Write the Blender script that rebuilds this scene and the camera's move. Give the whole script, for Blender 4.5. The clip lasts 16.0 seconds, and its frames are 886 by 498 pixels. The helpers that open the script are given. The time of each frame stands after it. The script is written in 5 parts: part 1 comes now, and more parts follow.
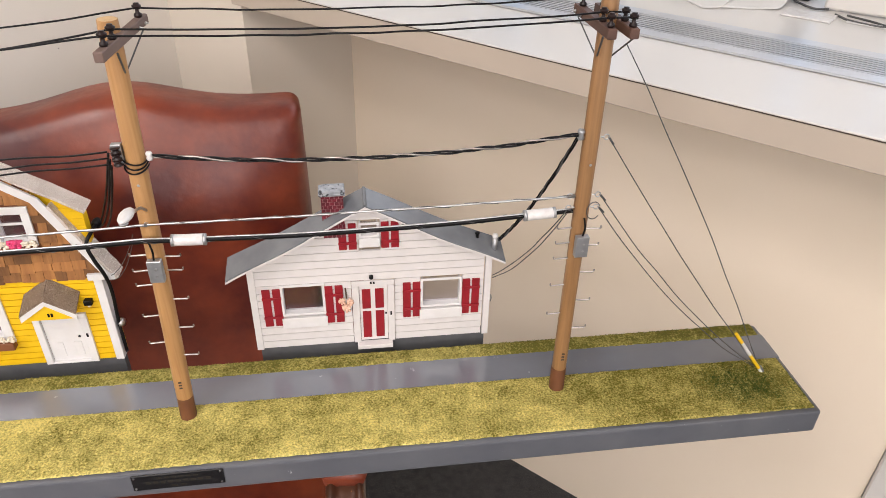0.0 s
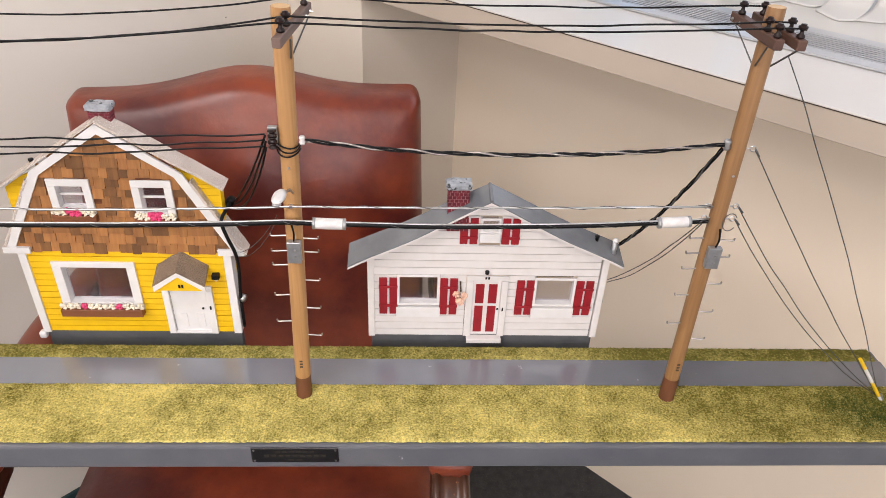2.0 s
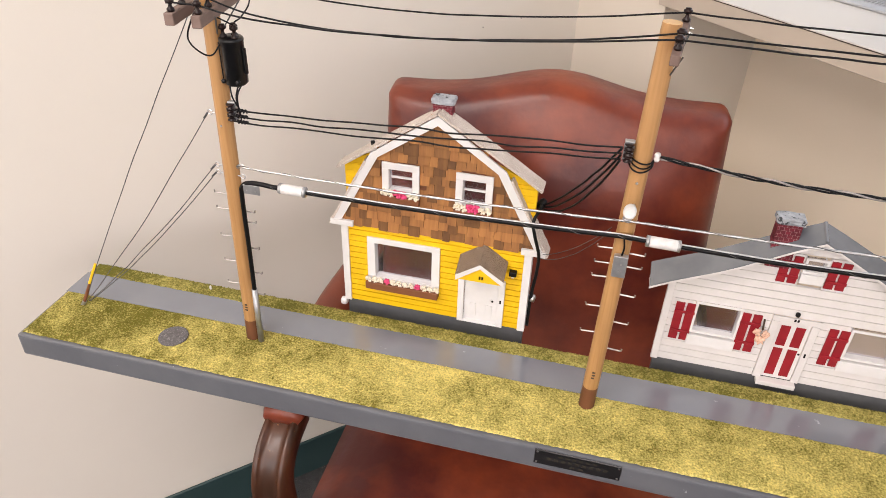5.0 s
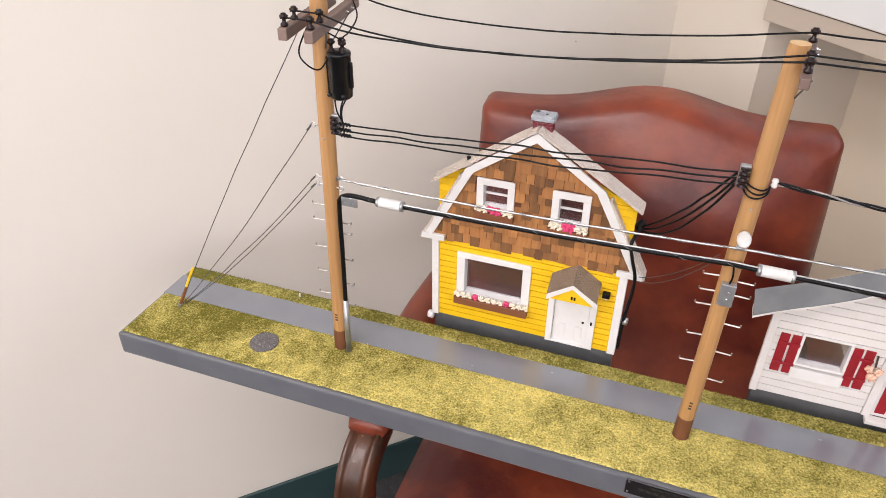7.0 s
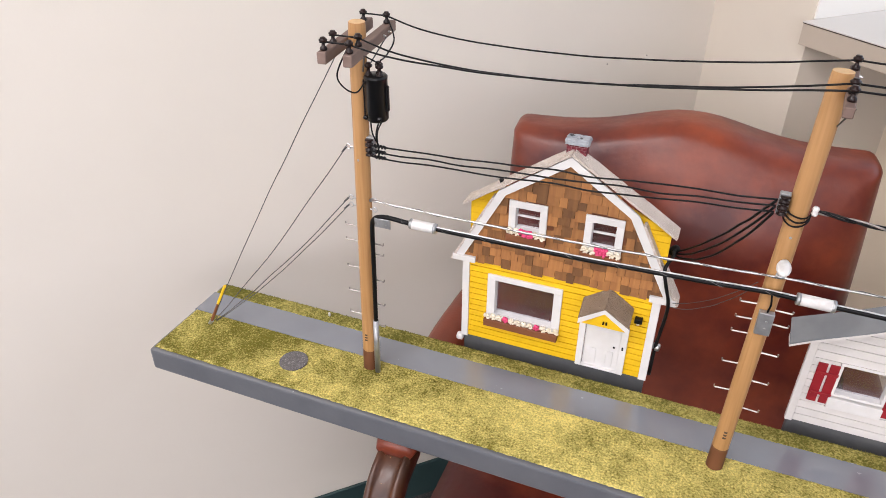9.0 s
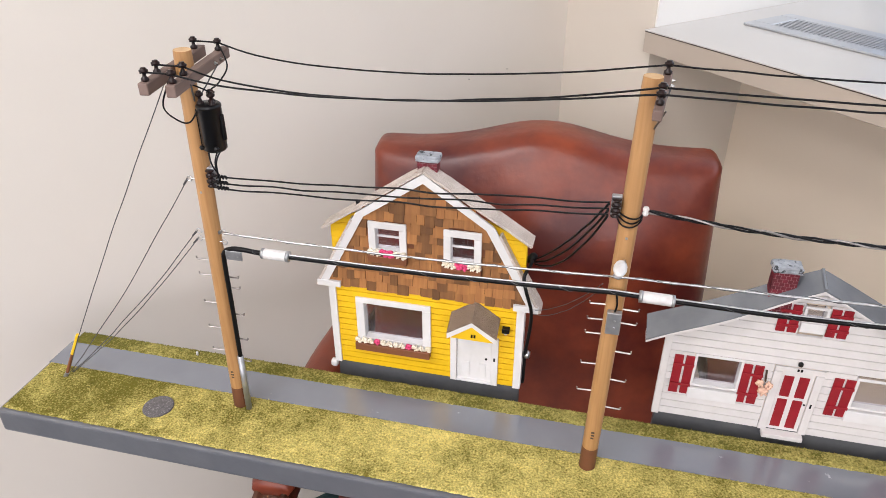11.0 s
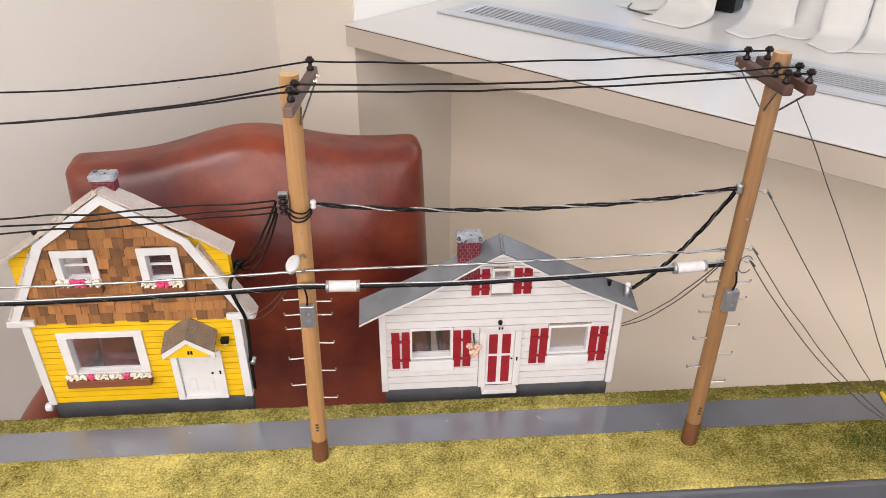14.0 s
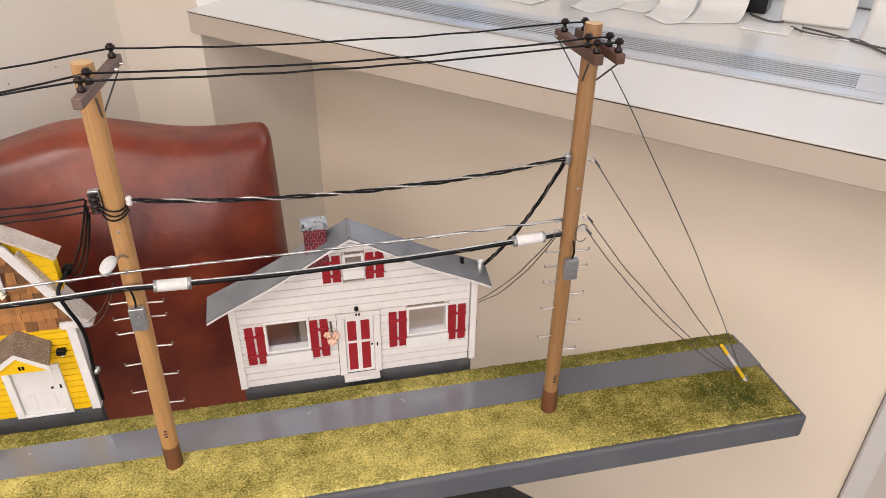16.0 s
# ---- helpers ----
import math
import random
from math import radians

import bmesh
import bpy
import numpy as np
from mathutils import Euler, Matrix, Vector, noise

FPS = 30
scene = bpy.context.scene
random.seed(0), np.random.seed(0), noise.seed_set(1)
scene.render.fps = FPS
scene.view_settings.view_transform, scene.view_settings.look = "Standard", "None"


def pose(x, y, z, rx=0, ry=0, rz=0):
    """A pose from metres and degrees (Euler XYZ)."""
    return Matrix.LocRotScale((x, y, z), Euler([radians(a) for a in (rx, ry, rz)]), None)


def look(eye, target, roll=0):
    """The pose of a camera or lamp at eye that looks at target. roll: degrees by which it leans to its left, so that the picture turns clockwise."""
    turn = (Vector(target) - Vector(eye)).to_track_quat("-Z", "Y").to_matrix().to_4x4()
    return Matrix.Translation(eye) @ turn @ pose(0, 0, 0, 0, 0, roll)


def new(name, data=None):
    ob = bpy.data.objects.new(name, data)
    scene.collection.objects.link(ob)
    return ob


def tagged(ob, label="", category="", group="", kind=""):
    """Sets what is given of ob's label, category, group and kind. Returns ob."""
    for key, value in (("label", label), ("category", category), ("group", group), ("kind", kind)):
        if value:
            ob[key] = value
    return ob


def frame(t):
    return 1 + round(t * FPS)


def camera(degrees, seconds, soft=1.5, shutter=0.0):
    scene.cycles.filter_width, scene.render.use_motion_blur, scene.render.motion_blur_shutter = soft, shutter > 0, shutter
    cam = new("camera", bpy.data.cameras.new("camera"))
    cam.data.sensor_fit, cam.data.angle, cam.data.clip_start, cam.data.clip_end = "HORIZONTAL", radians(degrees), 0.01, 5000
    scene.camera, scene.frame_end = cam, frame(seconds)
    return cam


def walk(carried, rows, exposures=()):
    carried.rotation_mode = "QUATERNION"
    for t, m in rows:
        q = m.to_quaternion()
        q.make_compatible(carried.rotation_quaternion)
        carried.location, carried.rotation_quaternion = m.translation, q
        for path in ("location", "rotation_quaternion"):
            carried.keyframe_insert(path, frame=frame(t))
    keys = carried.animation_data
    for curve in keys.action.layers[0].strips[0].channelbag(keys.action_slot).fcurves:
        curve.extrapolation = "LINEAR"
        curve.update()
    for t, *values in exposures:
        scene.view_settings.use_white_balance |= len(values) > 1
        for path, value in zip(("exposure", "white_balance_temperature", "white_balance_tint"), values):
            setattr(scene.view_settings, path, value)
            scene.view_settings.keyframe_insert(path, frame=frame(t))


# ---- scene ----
cam = camera(63.6, 16.0, 0.7)
PATH = [
    (0, (0.192, -0.602, 1.342), (0.444, 1.056, 0.252), 1.4),
    (0.5, (0.177, -0.608, 1.342), (0.406, 1.052, 0.251), 1.7),
    (1, (0.163, -0.608, 1.341), (0.354, 1.058, 0.251), 2.0),
    (1.5, (0.139, -0.608, 1.343), (0.284, 1.061, 0.249), 2.2),
    (2, (0.115, -0.599, 1.343), (0.217, 1.066, 0.239), 2.7),
    (2.5, (0.104, -0.594, 1.339), (0.137, 1.07, 0.231), 2.6),
    (3, (0.079, -0.6, 1.341), (0.035, 1.063, 0.23), 2.6),
    (3.5, (0.051, -0.606, 1.343), (-0.079, 1.049, 0.228), 2.5),
    (4, (0.023, -0.612, 1.34), (-0.208, 1.037, 0.233), 2.2),
    (4.5, (-0.006, -0.607, 1.347), (-0.325, 1.019, 0.227), 1.9),
    (4.7, (-0.017, -0.607, 1.348), (-0.364, 1.01, 0.225), 1.9),
    (6.8, (-0.064, -0.605, 1.349), (-0.617, 0.965, 0.241), 0.6),
    (7, (-0.065, -0.604, 1.351), (-0.63, 0.963, 0.244), 0.5),
    (7.5, (-0.071, -0.605, 1.353), (-0.667, 0.957, 0.254), 0.3),
    (8, (-0.077, -0.609, 1.355), (-0.699, 0.948, 0.265), 0.2),
    (8.2, (-0.077, -0.608, 1.355), (-0.713, 0.947, 0.269), 0.1),
    (10.3, (-0.063, -0.594, 1.355), (-0.605, 1.036, 0.33), -0.2),
    (10.5, (-0.054, -0.589, 1.353), (-0.56, 1.054, 0.331), -0.3),
    (11, (-0.025, -0.579, 1.353), (-0.427, 1.092, 0.332), -0.1),
    (11.5, (-0.001, -0.575, 1.354), (-0.302, 1.117, 0.331), 0.1),
    (12, (0.011, -0.574, 1.354), (-0.201, 1.13, 0.33), 0.2),
    (12.5, (0.022, -0.572, 1.356), (-0.11, 1.14, 0.331), 0.1),
    (13, (0.047, -0.568, 1.358), (0.0, 1.148, 0.331), 0.2),
    (13.5, (0.073, -0.569, 1.358), (0.12, 1.146, 0.33), 0.3),
    (14, (0.092, -0.577, 1.359), (0.222, 1.133, 0.329), 0.4),
    (14.5, (0.112, -0.582, 1.359), (0.325, 1.118, 0.327), 0.6),
    (15, (0.13, -0.58, 1.357), (0.412, 1.105, 0.318), 0.7),
    (15.5, (0.148, -0.576, 1.354), (0.488, 1.092, 0.304), 0.8),
    (16, (0.159, -0.578, 1.352), (0.541, 1.074, 0.291), 0.9),
]
walk(cam, [(t, look(eye, target, roll)) for t, eye, target, roll in PATH], [(0, -0.13, 6520, 13), (1.5, -0.15, 6450, 14), (3.5, -0.02, 6500, 15), (4.7, -0.07, 6680, 14), (7, -0.08, 6350, 14), (8, -0.12, 6280, 14), (10.5, -0.15, 6080, 12), (12, -0.12, 6340, 14), (13, -0.12, 6300, 13), (16, -0.24, 6650, 14)])


# ---- world, sun and lamps ----
world = bpy.data.worlds.new("sky")
scene.world = world
world.use_nodes = True
wn = world.node_tree
sky = wn.nodes.new("ShaderNodeTexSky")
sky.sky_type, sky.sun_disc = "NISHITA", False
sky.sun_elevation, sky.sun_rotation = radians(48), radians(70)
wn.links.new(sky.outputs["Color"], wn.nodes["Background"].inputs["Color"])
wn.nodes["Background"].inputs["Strength"].default_value = 0.12

# room frame: the corner behind the armchair, the window wall runs along U, V points out through it
CORNER = (-0.119, 0.805)
YAW = -45.0
ROOM = pose(CORNER[0], CORNER[1], 0, 0, 0, YAW)
U = ROOM.to_3x3() @ Vector((1, 0, 0))
V = ROOM.to_3x3() @ Vector((0, 1, 0))


def room(u, v, z):
    return ROOM @ Vector((u, v, z))


def area(name, at, toward, sx, sy, power, colour):
    data = bpy.data.lights.new(name, "AREA")
    data.shape, data.size, data.size_y, data.energy, data.color = "RECTANGLE", sx, sy, power, colour
    ob = new(name, data)
    ob.matrix_world = look(at, toward)
    return ob


# daylight of the sky, standing in the openings of the three windows
area("window_daylight", room(1.75, 0.60, 1.78), room(1.75, -1.0, 1.15), 2.9, 1.25, 13, (0.87, 0.94, 1.0))
area("window_daylight", room(3.985, -2.3, 1.55), room(0.0, -1.3, 1.0), 2.5, 1.3, 48, (1.0, 0.935, 0.915))
area("window_daylight", room(1.9, -3.985, 1.85), room(1.2, 0.0, 1.0), 2.5, 1.2, 34, (1.0, 0.935, 0.915))
# ceiling troffers
for (u, v) in ((0.9, -1.7), (0.9, -2.8), (2.7, -1.7), (2.7, -2.8)):
    area("ceiling_lamp", room(u, v, 2.535), room(u, v, 0), 1.1, 0.5, 20, (1.0, 0.935, 0.90))


# ---- materials ----
def material(name, base, rough=0.6, metal=0.0, second=None, scale=30.0, mix=0.5, bump=0.0, bump_scale=200.0, stretch=(1, 1, 1), coat=0.0, vary=0.0, spec=0.5, bdist=0.0006, speck=None, speck_scale=300.0, speck_at=0.6):
    m = bpy.data.materials.new(name)
    m.use_nodes = True
    nt = m.node_tree
    n, l = nt.nodes, nt.links
    b = n["Principled BSDF"]
    b.inputs["Roughness"].default_value, b.inputs["Metallic"].default_value = rough, metal
    b.inputs["Coat Weight"].default_value = coat
    b.inputs["Coat Roughness"].default_value = 0.15
    b.inputs["Specular IOR Level"].default_value = spec
    co = n.new("ShaderNodeTexCoord")
    mp = n.new("ShaderNodeMapping")
    mp.inputs["Scale"].default_value = stretch
    l.new(co.outputs["Object"], mp.inputs["Vector"])
    col = None
    if second:
        t = n.new("ShaderNodeTexNoise")
        t.inputs["Scale"].default_value, t.inputs["Detail"].default_value = scale, 6
        l.new(mp.outputs["Vector"], t.inputs["Vector"])
        r = n.new("ShaderNodeMapRange")
        r.inputs["From Min"].default_value, r.inputs["From Max"].default_value = 0.5 - 0.35 * mix, 0.5 + 0.35 * mix
        l.new(t.outputs["Fac"], r.inputs["Value"])
        x = n.new("ShaderNodeMix")
        x.data_type = "RGBA"
        x.inputs["A"].default_value, x.inputs["B"].default_value = (*base, 1), (*second, 1)
        l.new(r.outputs["Result"], x.inputs["Factor"])
        col = x.outputs["Result"]
    if speck:
        t2 = n.new("ShaderNodeTexNoise")
        t2.inputs["Scale"].default_value, t2.inputs["Detail"].default_value = speck_scale, 3
        l.new(mp.outputs["Vector"], t2.inputs["Vector"])
        r2 = n.new("ShaderNodeMapRange")
        r2.inputs["From Min"].default_value, r2.inputs["From Max"].default_value = speck_at, speck_at + 0.06
        l.new(t2.outputs["Fac"], r2.inputs["Value"])
        x2 = n.new("ShaderNodeMix")
        x2.data_type = "RGBA"
        x2.inputs["A"].default_value, x2.inputs["B"].default_value = (*base, 1), (*speck, 1)
        if col:
            l.new(col, x2.inputs["A"])
        l.new(r2.outputs["Result"], x2.inputs["Factor"])
        col = x2.outputs["Result"]
    if vary:
        oi = n.new("ShaderNodeObjectInfo")
        hs = n.new("ShaderNodeHueSaturation")
        rr = n.new("ShaderNodeMapRange")
        rr.inputs["To Min"].default_value, rr.inputs["To Max"].default_value = 1 - vary, 1 + vary
        l.new(oi.outputs["Random"], rr.inputs["Value"])
        l.new(rr.outputs["Result"], hs.inputs["Value"])
        hs.inputs["Color"].default_value = (*base, 1)
        if col:
            l.new(col, hs.inputs["Color"])
        col = hs.outputs["Color"]
    b.inputs["Base Color"].default_value = (*base, 1)
    if col:
        l.new(col, b.inputs["Base Color"])
    if bump:
        t3 = n.new("ShaderNodeTexNoise")
        t3.inputs["Scale"].default_value, t3.inputs["Detail"].default_value = bump_scale, 5
        l.new(mp.outputs["Vector"], t3.inputs["Vector"])
        bp = n.new("ShaderNodeBump")
        bp.inputs["Strength"].default_value, bp.inputs["Distance"].default_value = bump, bdist
        l.new(t3.outputs["Fac"], bp.inputs["Height"])
        l.new(bp.outputs["Normal"], b.inputs["Normal"])
    return m


def noise(n, l, vec, scale, detail=4, rough=0.5):
    t = n.new("ShaderNodeTexNoise")
    t.inputs["Scale"].default_value, t.inputs["Detail"].default_value, t.inputs["Roughness"].default_value = scale, detail, rough
    l.new(vec, t.inputs["Vector"])
    return t.outputs["Fac"]


def ranged(n, l, value, a, b, c=0.0, d=1.0):
    r = n.new("ShaderNodeMapRange")
    for key, v in (("From Min", a), ("From Max", b), ("To Min", c), ("To Max", d)):
        r.inputs[key].default_value = v
    l.new(value, r.inputs["Value"])
    return r.outputs["Result"]


def maths(n, l, op, a, b):
    m = n.new("ShaderNodeMath")
    m.operation = op
    for k, v in enumerate((a, b)):
        if isinstance(v, float):
            m.inputs[k].default_value = v
        else:
            l.new(v, m.inputs[k])
    return m.outputs["Value"]


def mixed(n, l, fac, a, b):
    x = n.new("ShaderNodeMix")
    x.data_type = "RGBA"
    for key, v in (("A", a), ("B", b)):
        if isinstance(v, tuple):
            x.inputs[key].default_value = (*v, 1)
        else:
            l.new(v, x.inputs[key])
    l.new(fac, x.inputs["Factor"])
    return x.outputs["Result"]


def flock(name, olive, straw, centre):
    """Glued flock: fine fibres over patches of olive and straw, browned here and there."""
    m = bpy.data.materials.new(name)
    m.use_nodes = True
    n, l = m.node_tree.nodes, m.node_tree.links
    b = n["Principled BSDF"]
    b.inputs["Roughness"].default_value, b.inputs["Specular IOR Level"].default_value = 0.95, 0.1
    co = n.new("ShaderNodeTexCoord").outputs["Object"]
    broad = noise(n, l, co, 13, 3, 0.55)
    clump = noise(n, l, co, 75, 4, 0.6)
    fine = noise(n, l, co, 420, 2, 0.6)
    f = maths(n, l, "ADD", maths(n, l, "MULTIPLY", broad, 0.32), maths(n, l, "MULTIPLY", clump, 0.24))
    f = maths(n, l, "ADD", f, maths(n, l, "MULTIPLY", fine, 0.44))
    # the mat is greener towards both ends of the street
    sep = n.new("ShaderNodeSeparateXYZ")
    l.new(co, sep.inputs["Vector"])
    ends = ranged(n, l, maths(n, l, "ABSOLUTE", sep.outputs["X"], 0.0), 0.28, 0.62, 0.0, 0.075)
    f = maths(n, l, "SUBTRACT", f, ends)
    col = mixed(n, l, ranged(n, l, f, centre - 0.11, centre + 0.11), olive, straw)
    brown = tuple(0.5 * (p + q) * k for p, q, k in zip(olive, straw, (0.62, 0.46, 0.42)))
    col = mixed(n, l, ranged(n, l, noise(n, l, co, 340, 4, 0.7), 0.56, 0.72, 0.0, 0.75), col, brown)
    l.new(col, b.inputs["Base Color"])
    bp = n.new("ShaderNodeBump")
    bp.inputs["Strength"].default_value, bp.inputs["Distance"].default_value = 1.0, 0.002
    l.new(noise(n, l, co, 800, 4, 0.7), bp.inputs["Height"])
    l.new(bp.outputs["Normal"], b.inputs["Normal"])
    return m


def leather(name):
    """Waxed leather: dark in the body, rubbed lighter in clouds, with fine grain and soft creases."""
    m = bpy.data.materials.new(name)
    m.use_nodes = True
    n, l = m.node_tree.nodes, m.node_tree.links
    b = n["Principled BSDF"]
    b.inputs["Specular IOR Level"].default_value = 0.60
    co = n.new("ShaderNodeTexCoord").outputs["Object"]
    cloud = noise(n, l, co, 7, 5, 0.6)
    col = mixed(n, l, ranged(n, l, cloud, 0.38, 0.68), (0.074, 0.0056, 0.0038), (0.245, 0.045, 0.0145))
    l.new(col, b.inputs["Base Color"])
    l.new(ranged(n, l, noise(n, l, co, 22, 4, 0.6), 0.3, 0.7, 0.33, 0.45), b.inputs["Roughness"])
    crease = maths(n, l, "MULTIPLY", noise(n, l, co, 17, 3, 0.5), 1.0)
    h = maths(n, l, "ADD", crease, maths(n, l, "MULTIPLY", noise(n, l, co, 420, 2, 0.5), 0.035))
    bp = n.new("ShaderNodeBump")
    bp.inputs["Strength"].default_value, bp.inputs["Distance"].default_value = 0.35, 0.008
    l.new(h, bp.inputs["Height"])
    l.new(bp.outputs["Normal"], b.inputs["Normal"])
    return m


M = {}
M["wall"] = material("cream_wall_paint", (0.67, 0.625, 0.56), 0.75, second=(0.70, 0.655, 0.59), scale=3, bump=0.15, bump_scale=350)
M["panel"] = material("cream_panel_paint", (0.80, 0.695, 0.555), 0.6, second=(0.83, 0.725, 0.585), scale=3, bump=0.1, bump_scale=300)
M["pier"] = material("cream_pier_paint", (0.655, 0.595, 0.51), 0.7, second=(0.685, 0.622, 0.535), scale=3, bump=0.12, bump_scale=330)
M["white_wall"] = material("white_jamb_paint", (0.80, 0.78, 0.74), 0.6, second=(0.83, 0.81, 0.77), scale=4, bump=0.1)
M["ceiling"] = material("ceiling_white", (0.8, 0.79, 0.76), 0.9, second=(0.74, 0.73, 0.70), scale=60, bump=0.3, bump_scale=150)
M["carpet"] = material("dark_carpet", (0.030, 0.031, 0.034), 0.95, second=(0.055, 0.056, 0.058), scale=60, bump=0.8, bump_scale=500, bdist=0.004, speck=(0.16, 0.16, 0.155), speck_scale=420, speck_at=0.60)
M["cove"] = material("teal_vinyl_base", (0.022, 0.048, 0.050), 0.45, second=(0.030, 0.058, 0.060), scale=8, bump=0.1)
M["laminate"] = material("cream_laminate", (0.60, 0.58, 0.55), 0.30, second=(0.63, 0.61, 0.58), scale=5, bump=0.05, bump_scale=500)
M["laminate_edge"] = material("laminate_front_edge", (0.43, 0.37, 0.305), 0.45, second=(0.465, 0.40, 0.33), scale=6)
M["seam"] = material("dark_seam", (0.05, 0.035, 0.025), 0.7)
M["alu"] = material("brushed_aluminium", (0.62, 0.64, 0.67), 0.38, 0.85, second=(0.55, 0.57, 0.60), scale=40, stretch=(1, 30, 30))
M["dark"] = material("painted_gap_shade", (0.012, 0.012, 0.013), 0.9)
M["paper"] = material("white_paper", (0.66, 0.65, 0.63), 0.8, second=(0.61, 0.60, 0.58), scale=12)
M["leather"] = leather("oxblood_leather")
M["pad"] = material("orange_brown_leather", (0.20, 0.040, 0.016), 0.38, second=(0.14, 0.026, 0.012), scale=25, bump=0.3, bump_scale=300)
M["walnut"] = material("worn_dark_wood", (0.085, 0.028, 0.011), 0.34, second=(0.020, 0.009, 0.005), scale=9, mix=0.9, stretch=(4, 4, 0.6), bump=0.25, bump_scale=60, coat=0.1, speck=(0.30, 0.14, 0.05), speck_scale=60, speck_at=0.68)
M["grey_paint"] = material("grey_enamel", (0.100, 0.106, 0.122), 0.30, spec=0.8, coat=0.4, second=(0.128, 0.134, 0.148), scale=22, bump=0.25, bump_scale=90, bdist=0.001, speck=(0.5, 0.5, 0.5), speck_scale=120, speck_at=0.73)
M["road_paint"] = material("road_grey_enamel", (0.150, 0.164, 0.195), 0.20, second=(0.185, 0.200, 0.232), scale=16, mix=0.8, bump=0.30, bump_scale=20, bdist=0.0022, speck=(0.34, 0.36, 0.40), speck_scale=90, speck_at=0.72, spec=1.0, coat=1.0)
M["grass"] = flock("flock_turf", (0.185, 0.168, 0.028), (0.92, 0.785, 0.265), 0.492)
M["grass_dark"] = flock("olive_flock_turf", (0.150, 0.142, 0.028), (0.62, 0.53, 0.17), 0.53)
M["grass_green"] = flock("dyed_green_turf", (0.075, 0.120, 0.027), (0.30, 0.29, 0.080), 0.50)
M["pole"] = material("honey_dowel", (0.49, 0.275, 0.112), 0.45, second=(0.33, 0.165, 0.058), scale=42, mix=1.0, stretch=(8, 8, 0.22), bump=0.15, bump_scale=70, coat=0.1)
M["pole_brown"] = material("stained_dowel", (0.34, 0.185, 0.078), 0.42, second=(0.20, 0.10, 0.038), scale=42, mix=1.0, stretch=(8, 8, 0.22), bump=0.15, bump_scale=70, coat=0.15)
M["pole_butt"] = material("pole_butt_stain", (0.165, 0.062, 0.026), 0.55, second=(0.11, 0.04, 0.018), scale=30, stretch=(3, 3, 0.5))
M["pole_end"] = material("pale_end_grain", (0.62, 0.42, 0.22), 0.6, second=(0.52, 0.33, 0.16), scale=120)
M["arm"] = material("crossarm_brown", (0.070, 0.034, 0.024), 0.6, second=(0.12, 0.060, 0.042), scale=40, stretch=(1, 0.2, 1), bump=0.2)
# paler copy of the crossarm brown, with the light on its faces coloured in
M["arm_pale"] = material("lit_crossarm_brown", (0.13, 0.082, 0.066), 0.6, second=(0.21, 0.145, 0.12), scale=40, stretch=(1, 0.2, 1), bump=0.2)
M["insulator"] = material("dark_insulator_glaze", (0.007, 0.004, 0.004), 0.3, second=(0.018, 0.007, 0.006), scale=90, spec=0.3)
M["steel"] = material("bright_steel", (0.62, 0.62, 0.62), 0.28, 1.0, second=(0.48, 0.48, 0.48), scale=80)
M["step_iron"] = material("dull_step_iron", (0.48, 0.45, 0.42), 0.32, 1.0, second=(0.34, 0.31, 0.29), scale=90)
M["zinc"] = material("dull_zinc", (0.45, 0.46, 0.47), 0.42, 0.8, second=(0.36, 0.37, 0.38), scale=120)
M["black"] = material("black_insulation", (0.003, 0.003, 0.0035), 0.45, second=(0.006, 0.006, 0.007), scale=200, spec=0.2)
M["black_gloss"] = material("black_enamel", (0.004, 0.004, 0.005), 0.30, second=(0.008, 0.008, 0.009), scale=80, spec=0.35)
M["guy"] = material("grey_wire", (0.10, 0.10, 0.10), 0.45, 0.5)
M["white_plastic"] = material("white_sleeve_plastic", (0.72, 0.71, 0.70), 0.4, second=(0.62, 0.60, 0.58), scale=160, bump=0.2, bump_scale=300)
M["white"] = material("white_house_paint", (0.71, 0.70, 0.70), 0.5, second=(0.67, 0.66, 0.65), scale=70, bump=0.2, bump_scale=260)
M["cream_white"] = material("white_clapboard_paint", (0.68, 0.655, 0.645), 0.55, second=(0.64, 0.615, 0.60), scale=70, bump=0.25, bump_scale=240, vary=0.02)
M["yellow"] = material("yellow_clapboard_paint", (0.80, 0.50, 0.004), 0.5, second=(0.74, 0.45, 0.003), scale=60, bump=0.25, bump_scale=240, vary=0.03)
M["shingle"] = material("cedar_shingle", (0.335, 0.150, 0.042), 0.75, second=(0.17, 0.066, 0.020), scale=16, mix=1.0, stretch=(14, 1, 1.2), bump=0.4, bump_scale=90, vary=0.55)
M["sand_roof"] = material("sanded_roof_paper", (0.62, 0.54, 0.48), 0.95, second=(0.50, 0.42, 0.36), scale=60, bump=1.0, bump_scale=700, bdist=0.002, speck=(0.80, 0.74, 0.69), speck_scale=900, speck_at=0.55)
M["sand_dark"] = material("brown_sanded_roof", (0.23, 0.165, 0.115), 0.95, second=(0.16, 0.11, 0.075), scale=90, bump=1.0, bump_scale=700, bdist=0.002, speck=(0.40, 0.32, 0.24), speck_scale=900, speck_at=0.56)
M["slate"] = material("grey_roof_card", (0.140, 0.152, 0.168), 0.27, second=(0.185, 0.197, 0.212), scale=30, bump=0.2, bump_scale=60, spec=0.8)
M["foundation"] = material("foundation_grey", (0.075, 0.077, 0.082), 0.7, second=(0.095, 0.097, 0.10), scale=60, bump=0.2)
M["brick"] = material("model_brick_red", (0.17, 0.012, 0.026), 0.6, second=(0.10, 0.008, 0.016), scale=90, vary=0.3)
